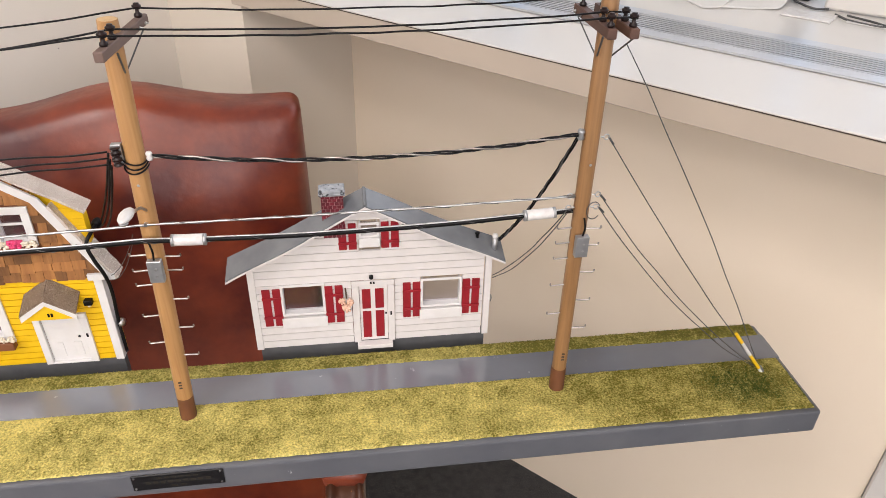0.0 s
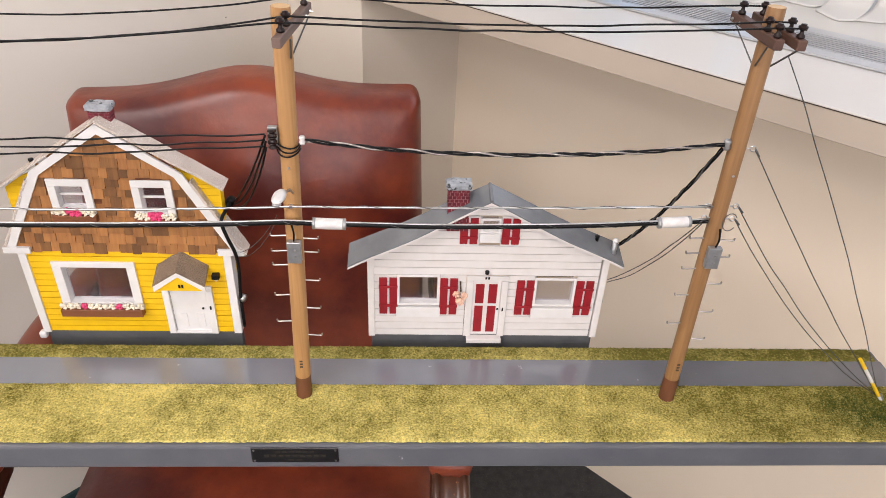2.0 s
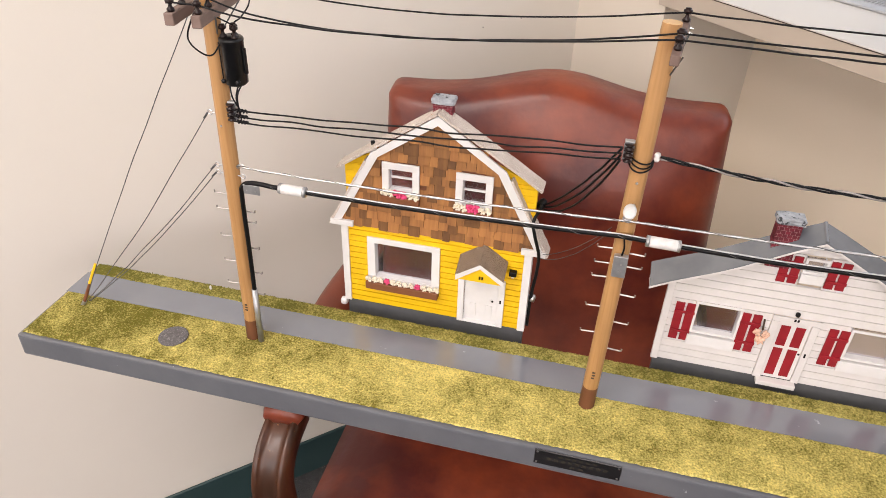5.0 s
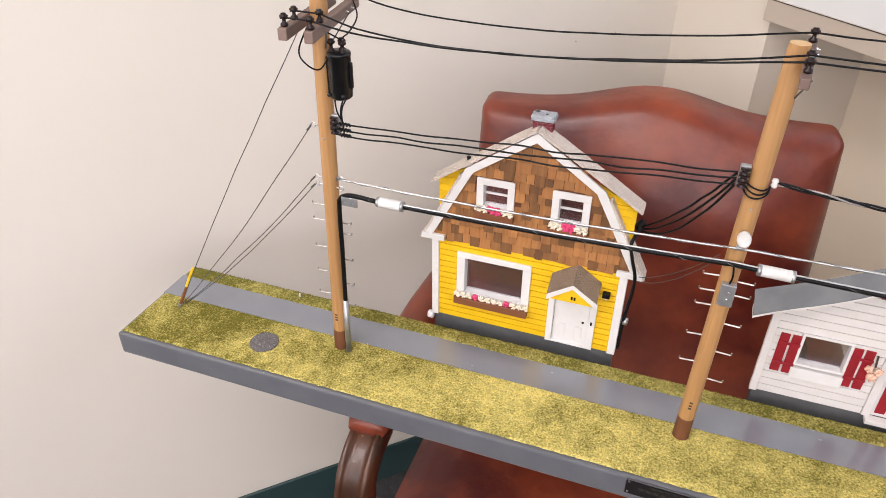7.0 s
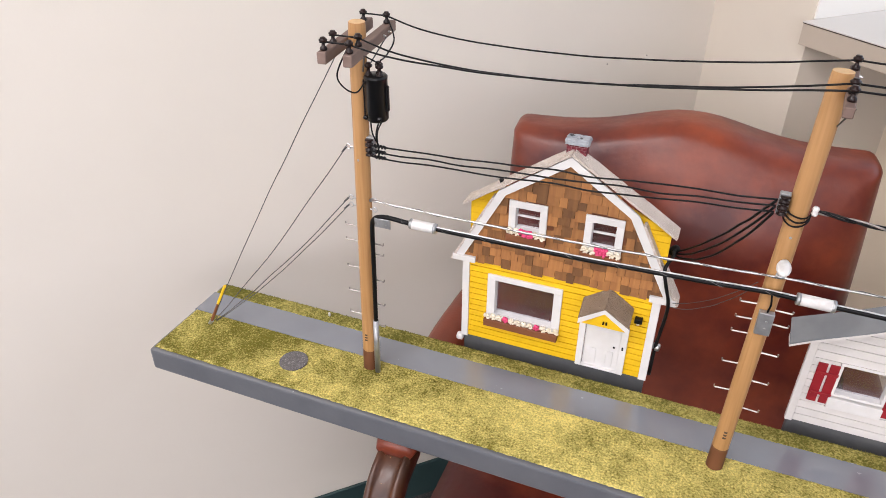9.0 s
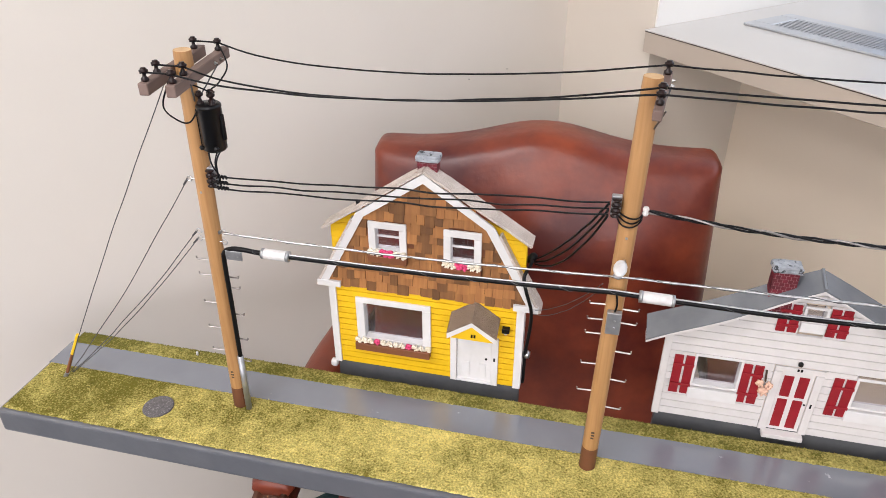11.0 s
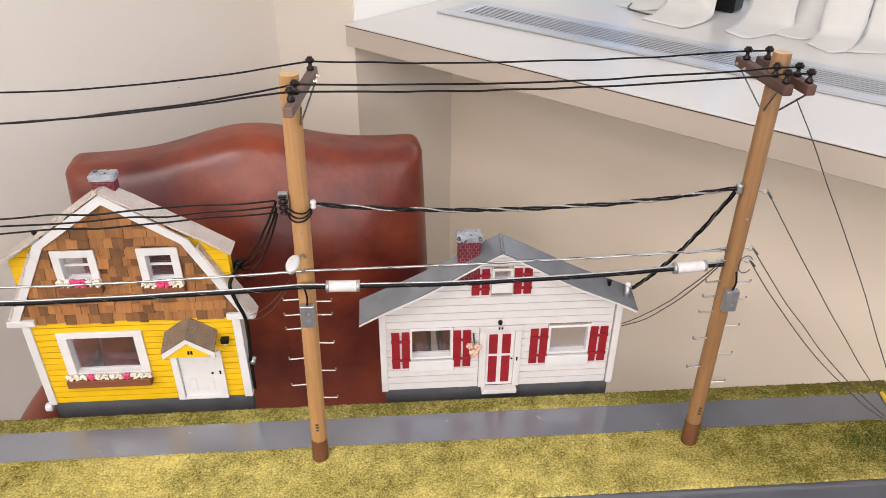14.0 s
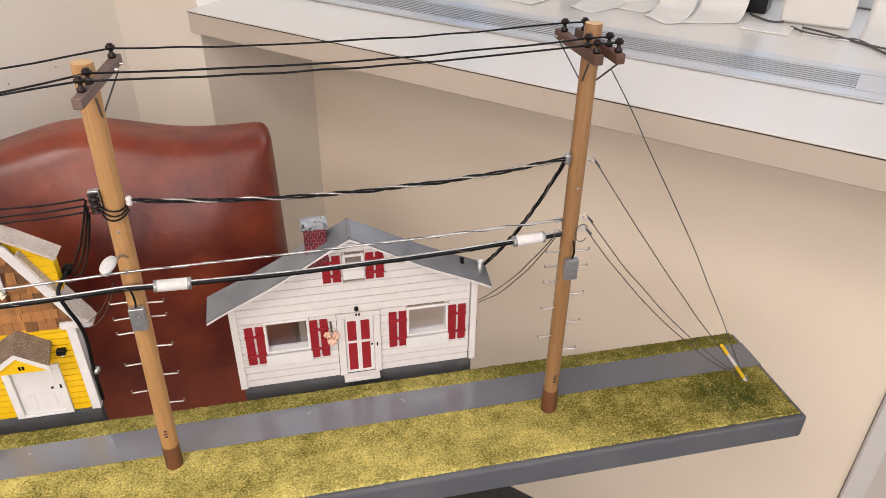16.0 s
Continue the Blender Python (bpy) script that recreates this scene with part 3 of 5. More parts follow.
# ---- model base ----
X0, X1, Y0, Y1, TOP, UNDER = -0.709, 0.724, -0.074, 0.086, 0.739, 0.705
base = thing("model_base", "long grey-painted model street base lying across chair arms", "base")
part("plank", box(X0, X1, Y0, Y1, UNDER, TOP - 0.001, 0.003, seg=2), "grey_paint", base)
for xa, xb in ((-0.325, -0.10), (0.082, 0.345)):
    part("cleat", box(xa, xb, 0.04, 0.116, UNDER - 0.016, UNDER), "grey_paint", base)
part("road", box(X0 + 0.001, X1 - 0.001, 0.019, 0.064, TOP - 0.001, TOP + 0.0002), "road_paint", base, "glossy blue-grey painted road")


def turf(x0, x1, y0, y1, h, ragged, seed):
    """A rough mat of flock with a ragged rim."""
    rnd = random.Random(seed)
    nx, ny = max(int((x1 - x0) / 0.0035), 2), max(int((y1 - y0) / 0.0035), 3)
    bm = bmesh.new()
    g = {}
    for i in range(nx + 1):
        for k in range(ny + 1):
            x, y = x0 + (x1 - x0) * i / nx, y0 + (y1 - y0) * k / ny
            inner = 0 < i < nx and 0 < k < ny
            if not inner:
                y += rnd.uniform(-1, 1) * ragged
                x += rnd.uniform(-1, 1) * ragged * 0.5
            g[i, k] = bm.verts.new((x, y, TOP + (h * rnd.uniform(0.5, 1.3) if inner else 0.0)))
    for i in range(nx):
        for k in range(ny):
            bm.faces.new((g[i, k], g[i + 1, k], g[i + 1, k + 1], g[i, k + 1]))
    return bm


part("grass_strip", turf(X0 + 0.004, X1 - 0.006, Y0 + 0.0055, 0.0195, 0.0014, 0.0006, 1), "grass", base, "yellow-green flock verge")
part("grass_strip", turf(X0 + 0.004, X1 - 0.006, 0.0635, Y1 + 0.001, 0.0026, 0.0008, 2), "grass_dark", base, "olive flock verge behind the road")


def tufts(x0, x1, y0, y1, count, seed, h, patch=False):
    r = np.random.RandomState(seed)
    x, y = r.uniform(x0, x1, count), r.uniform(y0, y1, count)
    if patch:
        x = np.clip(r.normal((x0 + x1) / 2, (x1 - x0) / 4.5, count), x0, x1)
        y = np.clip(r.normal((y0 + y1) / 2, (y1 - y0) / 4.5, count) - 0.12 * (x - (x0 + x1) / 2), y0, y1)
    a, ln, ht = r.uniform(0, 6.283, count), r.uniform(0.0003, 0.0008, count), r.uniform(0.4, 1.0, count) * h
    z = np.full(count, TOP + 0.0008)
    v = np.stack([np.stack([x - np.cos(a) * ln, y - np.sin(a) * ln, z], 1), np.stack([x + np.cos(a) * ln, y + np.sin(a) * ln, z], 1), np.stack([x + r.uniform(-1, 1, count) * 0.001, y + r.uniform(-1, 1, count) * 0.001, z + ht], 1)], 1).reshape(-1, 3)
    me = bpy.data.meshes.new("turf")
    me.from_pydata(v.tolist(), [], np.arange(count * 3).reshape(-1, 3).tolist())
    return me


for nm, args, mat in (("turf", (X0 + 0.006, X1 - 0.008, Y0 + 0.007, 0.018, 90000, 5, 0.0020), "grass"), ("turf", (X0 + 0.006, X1 - 0.008, 0.0645, Y1, 26000, 6, 0.0022), "grass_dark"), ("turf", (0.590, 0.717, -0.066, 0.016, 9000, 7, 0.0022, True), "grass_green")):
    me = tufts(*args)
    me.materials.append(M[mat])
    ob = new(nm, me)
    ob.parent = base
    tagged(ob, "", "", "", "stuff")

cover = thing("manhole_cover", "round grey gritty manhole cover on the verge", "manhole cover")
part("disc", lathe([(0.0185, 0.0), (0.0185, 0.0026), (0.0175, 0.0032), (0.0001, 0.0032)], (-0.517, -0.025, TOP), seg=24), "manhole", cover)

sign = thing("maker_plaque", "small black engraved plaque screwed to the grey base", "plaque")
part("plate", box(-0.0485, 0.0445, Y0 - 0.0018, Y0, 0.7155, 0.7375, 0.0006), "plaque", sign)
for x in (-0.0455, 0.0415):
    for z in (0.7185, 0.7345):
        part("screw", lathe([(0.0013, 0), (0.0011, 0.0006), (0.0001, 0.0008)], (x, Y0 - 0.0018, z), (0, -1, 0), 8), "steel", sign)
for z, w, h in ((0.7325, 0.022, 0.0028), (0.7262, 0.034, 0.0042), (0.7198, 0.009, 0.0026)):
    n = int(w / 0.0036)
    for i in range(n):
        x = -0.002 - w + (i + 0.5) * 2 * w / n
        part("letter_bar", box(x - w / n * 0.62, x + w / n * 0.62, Y0 - 0.0021, Y0 - 0.0018, z - h / 2, z + h / 2), "engraving", sign)

peg = tagged(link("marker_peg", lathe([(0.0016, 0), (0.0016, 0.006), (0.001, 0.0075), (0.0001, 0.008)], (-0.522, 0.076, TOP), seg=8), "white_plastic", True), "tiny white peg standing on the olive verge", "peg")

# ---- utility poles ----
AXES = [(Vector((-0.4215, 0.0055, TOP)), Vector((-0.411, 0.0035, 1.176))), (Vector((-0.001, 0.0035, TOP)), Vector((0.008, 0.0095, 1.179))), (Vector((0.4245, 0.000, TOP)), Vector((0.4280, 0.0126, 1.190)))]
RAD = 0.0087


def on_pole(i, z, dx=0.0, dy=0.0):
    a, b = AXES[i]
    t = (z - a.z) / (b.z - a.z)
    p = a.lerp(b, t)
    return Vector((p.x + dx, p.y + dy, z))


def insulator(at, parent, h=0.0118):
    part("insulator", lathe([(r * 0.92, q * h) for r, q in ((0.0034, 0.0), (0.0039, 0.10), (0.0036, 0.24), (0.0020, 0.34), (0.0017, 0.52), (0.0021, 0.62), (0.0041, 0.70), (0.0044, 0.80), (0.0040, 0.86), (0.0028, 0.90), (0.0026, 1.0), (0.0001, 1.0))], at, seg=12), "insulator", parent, "dark glazed pin insulator", True)


def eye_bolt(at, dirx, parent):
    at = Vector(at)
    ring = [at + Vector((dirx * (0.006 + 0.0028 * math.cos(a)), 0, 0.0028 * math.sin(a))) for a in [k * math.pi / 5 for k in range(11)]]
    bm = sweep(ring, 0.0006, 6)
    sweep([at, at + Vector((dirx * 0.0032, 0, 0))], 0.0007, 6, bm)
    part("eye_bolt", bm, "steel", parent, "bright steel eye")


def step(i, z, side, parent):
    a = on_pole(i, z, side * RAD * 0.9, -0.001)
    tip = a + Vector((side * 0.0145, -0.001, 0))
    part("pole_step", sweep([a, tip, tip + Vector((side * 0.001, 0, 0.0006)), tip + Vector((side * 0.0012, 0, 0.003))], 0.0009, 6), "step_iron", parent)


STEPS = [([0.951, 0.931, 0.894, 0.859, 0.826], [0.932, 0.918, 0.882, 0.847, 0.815]), ([0.961, 0.943, 0.926, 0.888, 0.853], [0.958, 0.942, 0.907, 0.871, 0.834]), ([0.964, 0.946, 0.927, 0.893, 0.855], [0.962, 0.942, 0.908, 0.871, 0.833])]
ARMS = [((-1, 1), -0.056, 0.072, 1.151), ((1,), -0.045, 0.064, 1.158), ((-1, 1), -0.026, 0.062, 1.162)]
PINS = [(-0.049, -0.026, 0.056), (-0.030, -0.012, 0.052), (-0.019, -0.001, 0.050)]
POLE_MAT = ["pole", "pole", "pole_brown"]
LABELS = ["honey-coloured model utility pole with double crossarms and a transformer", "honey-coloured model utility pole with a single crossarm and street lamp", "darker stained model utility pole with double crossarms and guys"]
poles = []
PIN = {}
for i in range(3):
    pole = thing("utility_pole", LABELS[i], "utility pole", "model utility poles")
    poles.append(pole)
    a, b = AXES[i]
    bm = sweep([a.lerp(b, t) for t in (0.072, 0.25, 0.5, 0.75, 0.985, 1.0)], [RAD * q * (0.94 if i == 2 else 1) for q in (1, 1, 0.99, 0.99, 0.985, 0.94)], 24, caps=False)
    part("shaft", bm, POLE_MAT[i], pole, "", True)
    part("end_grain", sweep([a.lerp(b, 0.999), a.lerp(b, 1.0005)], [RAD * (0.88 if i == 2 else 0.94), RAD * (0.85 if i == 2 else 0.90)], 24), "pole_end", pole, "pale sawn top")
    part("butt", sweep([a - Vector((0, 0, 0.001)), a.lerp(b, 0.072)], [RAD * 1.03, RAD * 1.01], 24, caps=False), "pole_butt", pole, "reddish dark-stained butt", True)
    sides, y0, y1, z = ARMS[i]
    for s in sides:
        c = on_pole(i, z + 0.0055, s * (RAD + (0.0045, 0.0008, 0.0012)[i]), 0)
        skew = (0.13, -0.10, 0.04)[i]
        m = Matrix.Translation(c) @ Matrix.Rotation(skew, 4, "Z")
        w = (0.0045, 0.0038, 0.0042)[i]
        bm = box(-w, w, y0 - c.y, y1 - c.y, (-0.0055, -0.0030, -0.0035)[i], 0.0055, 0.0008, m=m)
        part("crossarm", bm, "arm" if i == 2 else "arm_pale", pole, "brown wooden crossarm")
        for k, y in enumerate(PINS[i]):
            at = m @ Vector((0, y - c.y, 0.0055))
            PIN[i, s, k] = at + Vector((0, 0, 0.0078))
            insulator(at, pole)
        for y in (0.028, 0.043):
            part("bolt", lathe([(0.0016, 0), (0.0016, 0.0012), (0.0007, 0.0013), (0.0007, 0.003), (0.0001, 0.003)], m @ Vector((s * 0.0045, y, 0)), m.to_3x3() @ Vector((s, 0, 0)), 6), "steel", pole)
        if i != 0 or s == 1:
            for y in (-0.030, 0.034):
                part("brace", sweep([m @ Vector((s * 0.005, y, -0.003)), on_pole(i, z - 0.022, s * RAD * 0.8, 0.004 * (1 if y > 0 else -1))], 0.0009, 4), "guy", pole, "thin dark arm brace")
    for side, zs in zip((-1, 1), STEPS[i]):
        for z in zs:
            step(i, z - (0.003, 0.005, 0.004)[i], side, pole)
    p = on_pole(i, 1.034, 0, -RAD)
    part("screw", lathe([(0.0014, 0), (0.0012, 0.0006), (0.0001, 0.0008)], p, (0, -1, 0), 8), "zinc", pole)
    for k in range(3):
        p = on_pole(i, 0.797 - 0.004 * k, 0.0, -RAD - 0.0002)
        part("stamp_bar", box(p.x - 0.0016, p.x + 0.0016, p.y, p.y + 0.0006, p.z - 0.0012, p.z + 0.0010), "ink", pole, "faint dark stamp")

# small zinc boxes on the second and third pole
for i in (1, 2):
    c = on_pole(i, 0.944, 0.001, -RAD - 0.0035)
    terminal = thing("terminal_box", "small grey metal terminal box on the pole", "terminal box", "terminal boxes")
    part("body", box(c.x - 0.0068, c.x + 0.0068, c.y - 0.0035, c.y + 0.0035, 0.932, 0.9565, 0.0006), "zinc", terminal)
    for z in (0.940, 0.948):
        part("screw", lathe([(0.0012, 0), (0.0010, 0.0006), (0.0001, 0.0008)], (c.x + 0.001, c.y - 0.0035, z), (0, -1, 0), 8), "steel", terminal)
    part("lead", sweep(smoothline([(c.x, c.y, 0.9565), (c.x + 0.001, c.y - 0.001, 0.966), (c.x - 0.001, c.y, 0.978)], 5), 0.001, 6), "black", terminal, "black lead", True)

# transformer
tx = on_pole(0, 1.1, 0.0212, -0.004)
tank = thing("transformer", "black cylindrical pole transformer with three bushings", "transformer")
part("tank", lathe([(0.0095, 0.0), (0.0115, 0.002), (0.0115, 0.043), (0.0119, 0.0435), (0.0119, 0.0455), (0.0105, 0.047), (0.0001, 0.0475)], (tx.x, tx.y, 1.081), seg=24), "black_gloss", tank, "", True)
part("bracket", box(tx.x - 0.0135, tx.x - 0.009, tx.y - 0.003, tx.y + 0.004, 1.085, 1.122, 0.0005), "black_gloss", tank)
part("fin", box(tx.x + 0.0105, tx.x + 0.0135, tx.y - 0.002, tx.y + 0.002, 1.092, 1.118, 0.0006), "black_gloss", tank)
for dx, dy in ((-0.006, -0.003), (0.002, 0.004), (0.006, -0.003)):
    insulator((tx.x + dx, tx.y + dy, 1.1265), tank, 0.0135)
for dx in (-0.007, 0.008):
    part("bushing", lathe([(0.0022, 0), (0.0026, 0.0015), (0.0018, 0.003), (0.0001, 0.0034)], (tx.x + dx, tx.y - 0.0105, 1.087), (dx * 20, -1, 0), 10), "black_gloss", tank, "", True)

# street lamp on the middle pole
sl = thing("street_lamp", "small white model street lamp head on the pole", "street lamp")
c = on_pole(1, 1.012, -0.004, -RAD)
part("bracket", sweep(smoothline([(c.x + 0.006, c.y + 0.001, 1.008), (c.x + 0.005, c.y - 0.012, 1.018), (c.x + 0.004, c.y - 0.030, 1.0235)], 4), 0.0014, 8), "steel", sl)
bm = bmesh.new()
bmesh.ops.create_uvsphere(bm, u_segments=14, v_segments=9, radius=1)
bmesh.ops.transform(bm, matrix=pose(c.x + 0.001, c.y - 0.040, 1.0265, -4, 0, -4) @ Matrix.Diagonal((0.0060, 0.0145, 0.0042, 1)), verts=bm.verts)
part("head", bm, "white_plastic", sl, "white oval lamp head", True)
part("lens", lathe([(0.0040, 0.0), (0.0040, -0.0014), (0.0026, -0.0028), (0.0001, -0.0032)], (c.x - 0.0005, c.y - 0.046, 1.0232), seg=12), "zinc", sl, "small grey lens under the head", True)

# secondary racks
for i, side, z0, z1 in ((0, 1, 1.042, 1.060), (1, -1, 1.054, 1.072)):
    rack = thing("secondary_rack", "dark three-spool wire rack on the pole", "wire rack", "wire racks")
    q = on_pole(i, (z0 + z1) / 2, side * (RAD + 0.0045), -0.005)
    part("bracket", box(q.x - 0.0045, q.x + 0.0045, q.y - 0.001, q.y + 0.005, z0 - 0.001, z1 + 0.001, 0.0005), "zinc", rack)
    for k in range(3):
        z = z0 + (z1 - z0) * (k + 0.5) / 3
        part("spool", lathe([(0.0042, -0.0026), (0.0044, -0.0018), (0.0026, -0.0008), (0.0026, 0.0008), (0.0044, 0.0018), (0.0042, 0.0026)], (q.x, q.y - 0.003, z), seg=12), "insulator", rack, "", True)

# ---- wires ----
WR = 0.00085


def wire(name, pts, r, mat, label, category="wire", group="", seg=6):
    ob = link(name, sweep(pts, r, seg), mat, True)
    return tagged(ob, label, category, group)


# three bare primary lines from dead end to dead end over the middle crossarm
for k in range(3):
    a, m_, b = PIN[0, 1, k], PIN[1, 1, k], PIN[2, -1, k]
    pts = sag(PIN[0, -1, k], a, 0.0, 3)[:-1] + sag(a, m_, (0.014, 0.021, 0.020)[k], 14, 0.0004, 10 + k, 0.78)[:-1] + sag(m_, b, 0.005, 14, 0.0005, 20 + k) + sag(b, PIN[2, 1, k], 0.0, 3)[1:]
    wire("power_line", pts, WR, "black", "thin black primary line strung over the crossarms", "power line", "primary lines")
    for i, s in ((0, -1), (0, 1), (1, 1), (2, -1), (2, 1)):
        c = PIN[i, s, k]
        ring = [c + Vector((0.0029 * math.cos(q), 0.0029 * math.sin(q), 0.0004 * math.sin(3 * q))) for q in [n * math.pi / 6 for n in range(13)]]
        tie = part("tie_wire", sweep(ring, 0.0008, 6), "black", poles[i], "", True)

# leads from the arms to the transformer
drops = thing("transformer_leads", "black looped leads between crossarm and transformer", "leads")
for p in ([PIN[0, 1, 2], (tx.x - 0.002, 0.048, 1.150), (tx.x + 0.003, 0.02, 1.142), (tx.x + 0.004, tx.y + 0.004, 1.141)], [PIN[0, 1, 1], (tx.x - 0.004, -0.03, 1.158), (tx.x - 0.002, -0.012, 1.148), (tx.x + 0.006, tx.y - 0.003, 1.140)], [PIN[0, 1, 0], (-0.408, -0.045, 1.140), (-0.414, -0.022, 1.118), (-0.405, -0.014, 1.113), (tx.x - 0.006, tx.y - 0.004, 1.128)]):
    part("lead", sweep(smoothline(p, 7), 0.0008, 6), "black", drops, "", True)
for dx, k in ((-0.006, 0), (0.004, 1), (0.007, 2)):
    part("lead", sweep(smoothline([(tx.x + dx, tx.y - 0.004, 1.082), (tx.x + dx * 0.4 + 0.001, tx.y - 0.010, 1.070), (tx.x + 0.004, tx.y - 0.008, 1.057 - 0.006 * k)], 6), 0.0008, 6), "black", drops, "", True)

# three secondary lines
for k in range(3):
    a = (tx.x - 0.004, -0.010, 1.0565 - 0.006 * k)
    b = (-0.0135, -0.003, 1.069 - 0.006 * k)
    pts = sag(a, b, 0.0015 + 0.001 * k, 12, 0.0011, 30 + k)
    wire("secondary_line", pts, WR, "black", "black insulated secondary line between two poles", "power line", "secondary lines")
    a = Vector(a)
    knot = [a + Vector((0.004 + t * 0.012, 0.0013 * math.sin(t * 22), 0.0013 * math.cos(t * 22))) for t in [n / 24 for n in range(25)]]
    wire("wire_knot", knot, 0.0011, "black", "black twisted end of a secondary line", "wire", "secondary knots")
# wraps round the middle pole
for k in range(3):
    q = on_pole(1, 1.058 - 0.004 * k)
    arc = [q + Vector(((RAD + 0.002) * math.cos(t), (RAD + 0.002) * math.sin(t), 0.001 * math.sin(t * 2 + k) - 0.003 * math.sin(math.pi * n / 12))) for n, t in enumerate([math.pi + math.pi * n / 12 for n in range(13)])]
    wire("jumper_wire", arc, 0.0008, "black", "black jumper wire bent round the pole", "wire", "jumper wires")


def twisted(name, a, b, drop, r, pitch, mats, label, category, seed=0, n=60):
    """Strands twisted round each other, as one cable."""
    cable = thing(name, label, category)
    core = sag(a, b, drop, 16, 0.0005, seed)
    length = (Vector(b) - Vector(a)).length
    for s, mat in enumerate(mats):
        pts = []
        for i, p in enumerate(core):
            t = 2 * math.pi * length / pitch * i / (len(core) - 1) + 2 * math.pi * s / len(mats)
            pts.append(p + Vector((0, math.cos(t), math.sin(t))) * r * 1.45)
        part("strand", sweep(smoothline(pts, 2), r, 6), mat, cable, "bare grey strand" if mat == "step_iron" else "black strand", True)
    return cable


clamp = on_pole(1, 1.060, RAD + 0.004, -0.003)
part("clamp", lathe([(0.0022, -0.004), (0.0030, -0.002), (0.0022, 0.0), (0.0030, 0.002), (0.0022, 0.004)], clamp, seg=12), "white_plastic", poles[1], "white porcelain spool", True)
t3 = on_pole(2, 1.064, -RAD - 0.003, -0.003)
part("clamp", lathe([(0.0030, -0.005), (0.0038, -0.003), (0.0028, 0.0), (0.0038, 0.003), (0.0030, 0.005)], t3, seg=12), "zinc", poles[2], "", True)
twisted("service_cable", clamp + Vector((0.003, 0, 0)), t3 - Vector((0.002, 0, 0)), 0.013, 0.00095, 0.062, ("black", "black", "step_iron"), "twisted black and bare service cable between two poles", "service cable", 3)
# drops to the houses
HEAD1, MAST = Vector((-0.090, 0.128, 0.922)), Vector((0.361, 0.100, 0.893))
twisted("house_drop", t3 + Vector((-0.002, 0, -0.002)), MAST + Vector((0.004, -0.003, -0.001)), 0.012, 0.0011, 0.045, ("black", "black", "guy"), "twisted black drop cable running to the white house", "service cable", 5)
for k in range(3):
    wire("house_drop_line", sag((-0.014, 0.0, 1.066 - 0.006 * k), HEAD1 + Vector((0.004, 0, -0.003 * k)), 0.008 + 0.006 * k, 10, 0.0006, 40 + k), 0.0012, "black", "black drop wire running to the yellow house", "wire", "drop wires")
for k in range(2):
    wire("telephone_drop", sag((0.408, -0.002, 0.985 - 0.004 * k), (0.361, 0.100, 0.838 - 0.004 * k), 0.010 + 0.004 * k, 10, 0.0006, 50 + k), 0.0006, "guy", "thin dark telephone drop to the white house", "wire", "telephone drops")
    wire("telephone_drop", sag((-0.010, -0.002, 0.984 - 0.004 * k), (-0.086, 0.112, 0.862 - 0.005 * k), 0.010 + 0.004 * k, 10, 0.0004, 54 + k), 0.0004, "guy", "thin dark telephone drop to the yellow house", "wire", "telephone drops")

# bright messenger strand in front of the poles
s1, s2, s3 = on_pole(0, 0.986, RAD + 0.002, -0.004), on_pole(1, 0.9945, 0, -RAD - 0.002), on_pole(2, 0.998, -RAD - 0.003, -0.004)
strand = thing("messenger_strand", "bright steel messenger strand with a wound lashing wire", "strand")
line = sag(s1, s2, 0.004, 14, 0.0003, 60)[:-1] + sag(s2, s3, 0.0015, 14, 0.0003, 61)
part("strand", sweep(line, 0.0011, 8), "steel", strand, "", True)
part("lashing", sweep([p + Vector((0, math.cos(i * 1.3), math.sin(i * 1.3))) * 0.0015 for i, p in enumerate(line)], 0.0004, 4), "guy", strand, "thin dark lashing wire")
for a in (s1, s2, s3):
    part("clamp", lathe([(0.0018, -0.002), (0.0024, 0), (0.0018, 0.002)], a + Vector((0, 0.001, 0)), (0, -1, 0), 8), "steel", strand)

# black trunk cable with white sleeves
trunk = thing("trunk_cable", "thick black communication cable hung along the poles, with white sleeves", "cable")
yc = -0.0075
c1, c2, c3 = Vector((-0.364, yc, 0.9725)), Vector((0.0, on_pole(1, 0.978).y - RAD - 0.004, 0.9785)), on_pole(2, 0.982, -RAD - 0.002, -0.004)
riser = smoothline([on_pole(0, 0.80, RAD + 0.004, -0.006), on_pole(0, 0.88, RAD + 0.004, -0.006), on_pole(0, 0.950, RAD + 0.004, -0.007), on_pole(0, 0.966, RAD + 0.0075, -0.009), on_pole(0, 0.9725, RAD + 0.018, -0.011), (-0.375, yc, 0.9735), c1], 6)
line = riser[:-1] + sag(c1, c2, 0.003, 12, 0.0003, 62)[:-1] + sag(c2, c3, 0.006, 12, 0.0003, 63)
part("sheath", sweep(line, 0.0026, 10), "black", trunk, "", True)
part("lashing", sweep([p + Vector((0, math.cos(i * 1.4), math.sin(i * 1.4))) * 0.0029 for i, p in enumerate(line[34:])], 0.0004, 4), "guy", trunk, "thin dark lashing wire")
# thin steel line added along the sheath's top to stand for its gloss highlight
part("messenger", sweep([p + Vector((0, -0.0008, 0.0027)) for p in line[len(riser):]], 0.0009, 6), "steel", trunk, "bright line on top, added as the sheath's highlight", True)
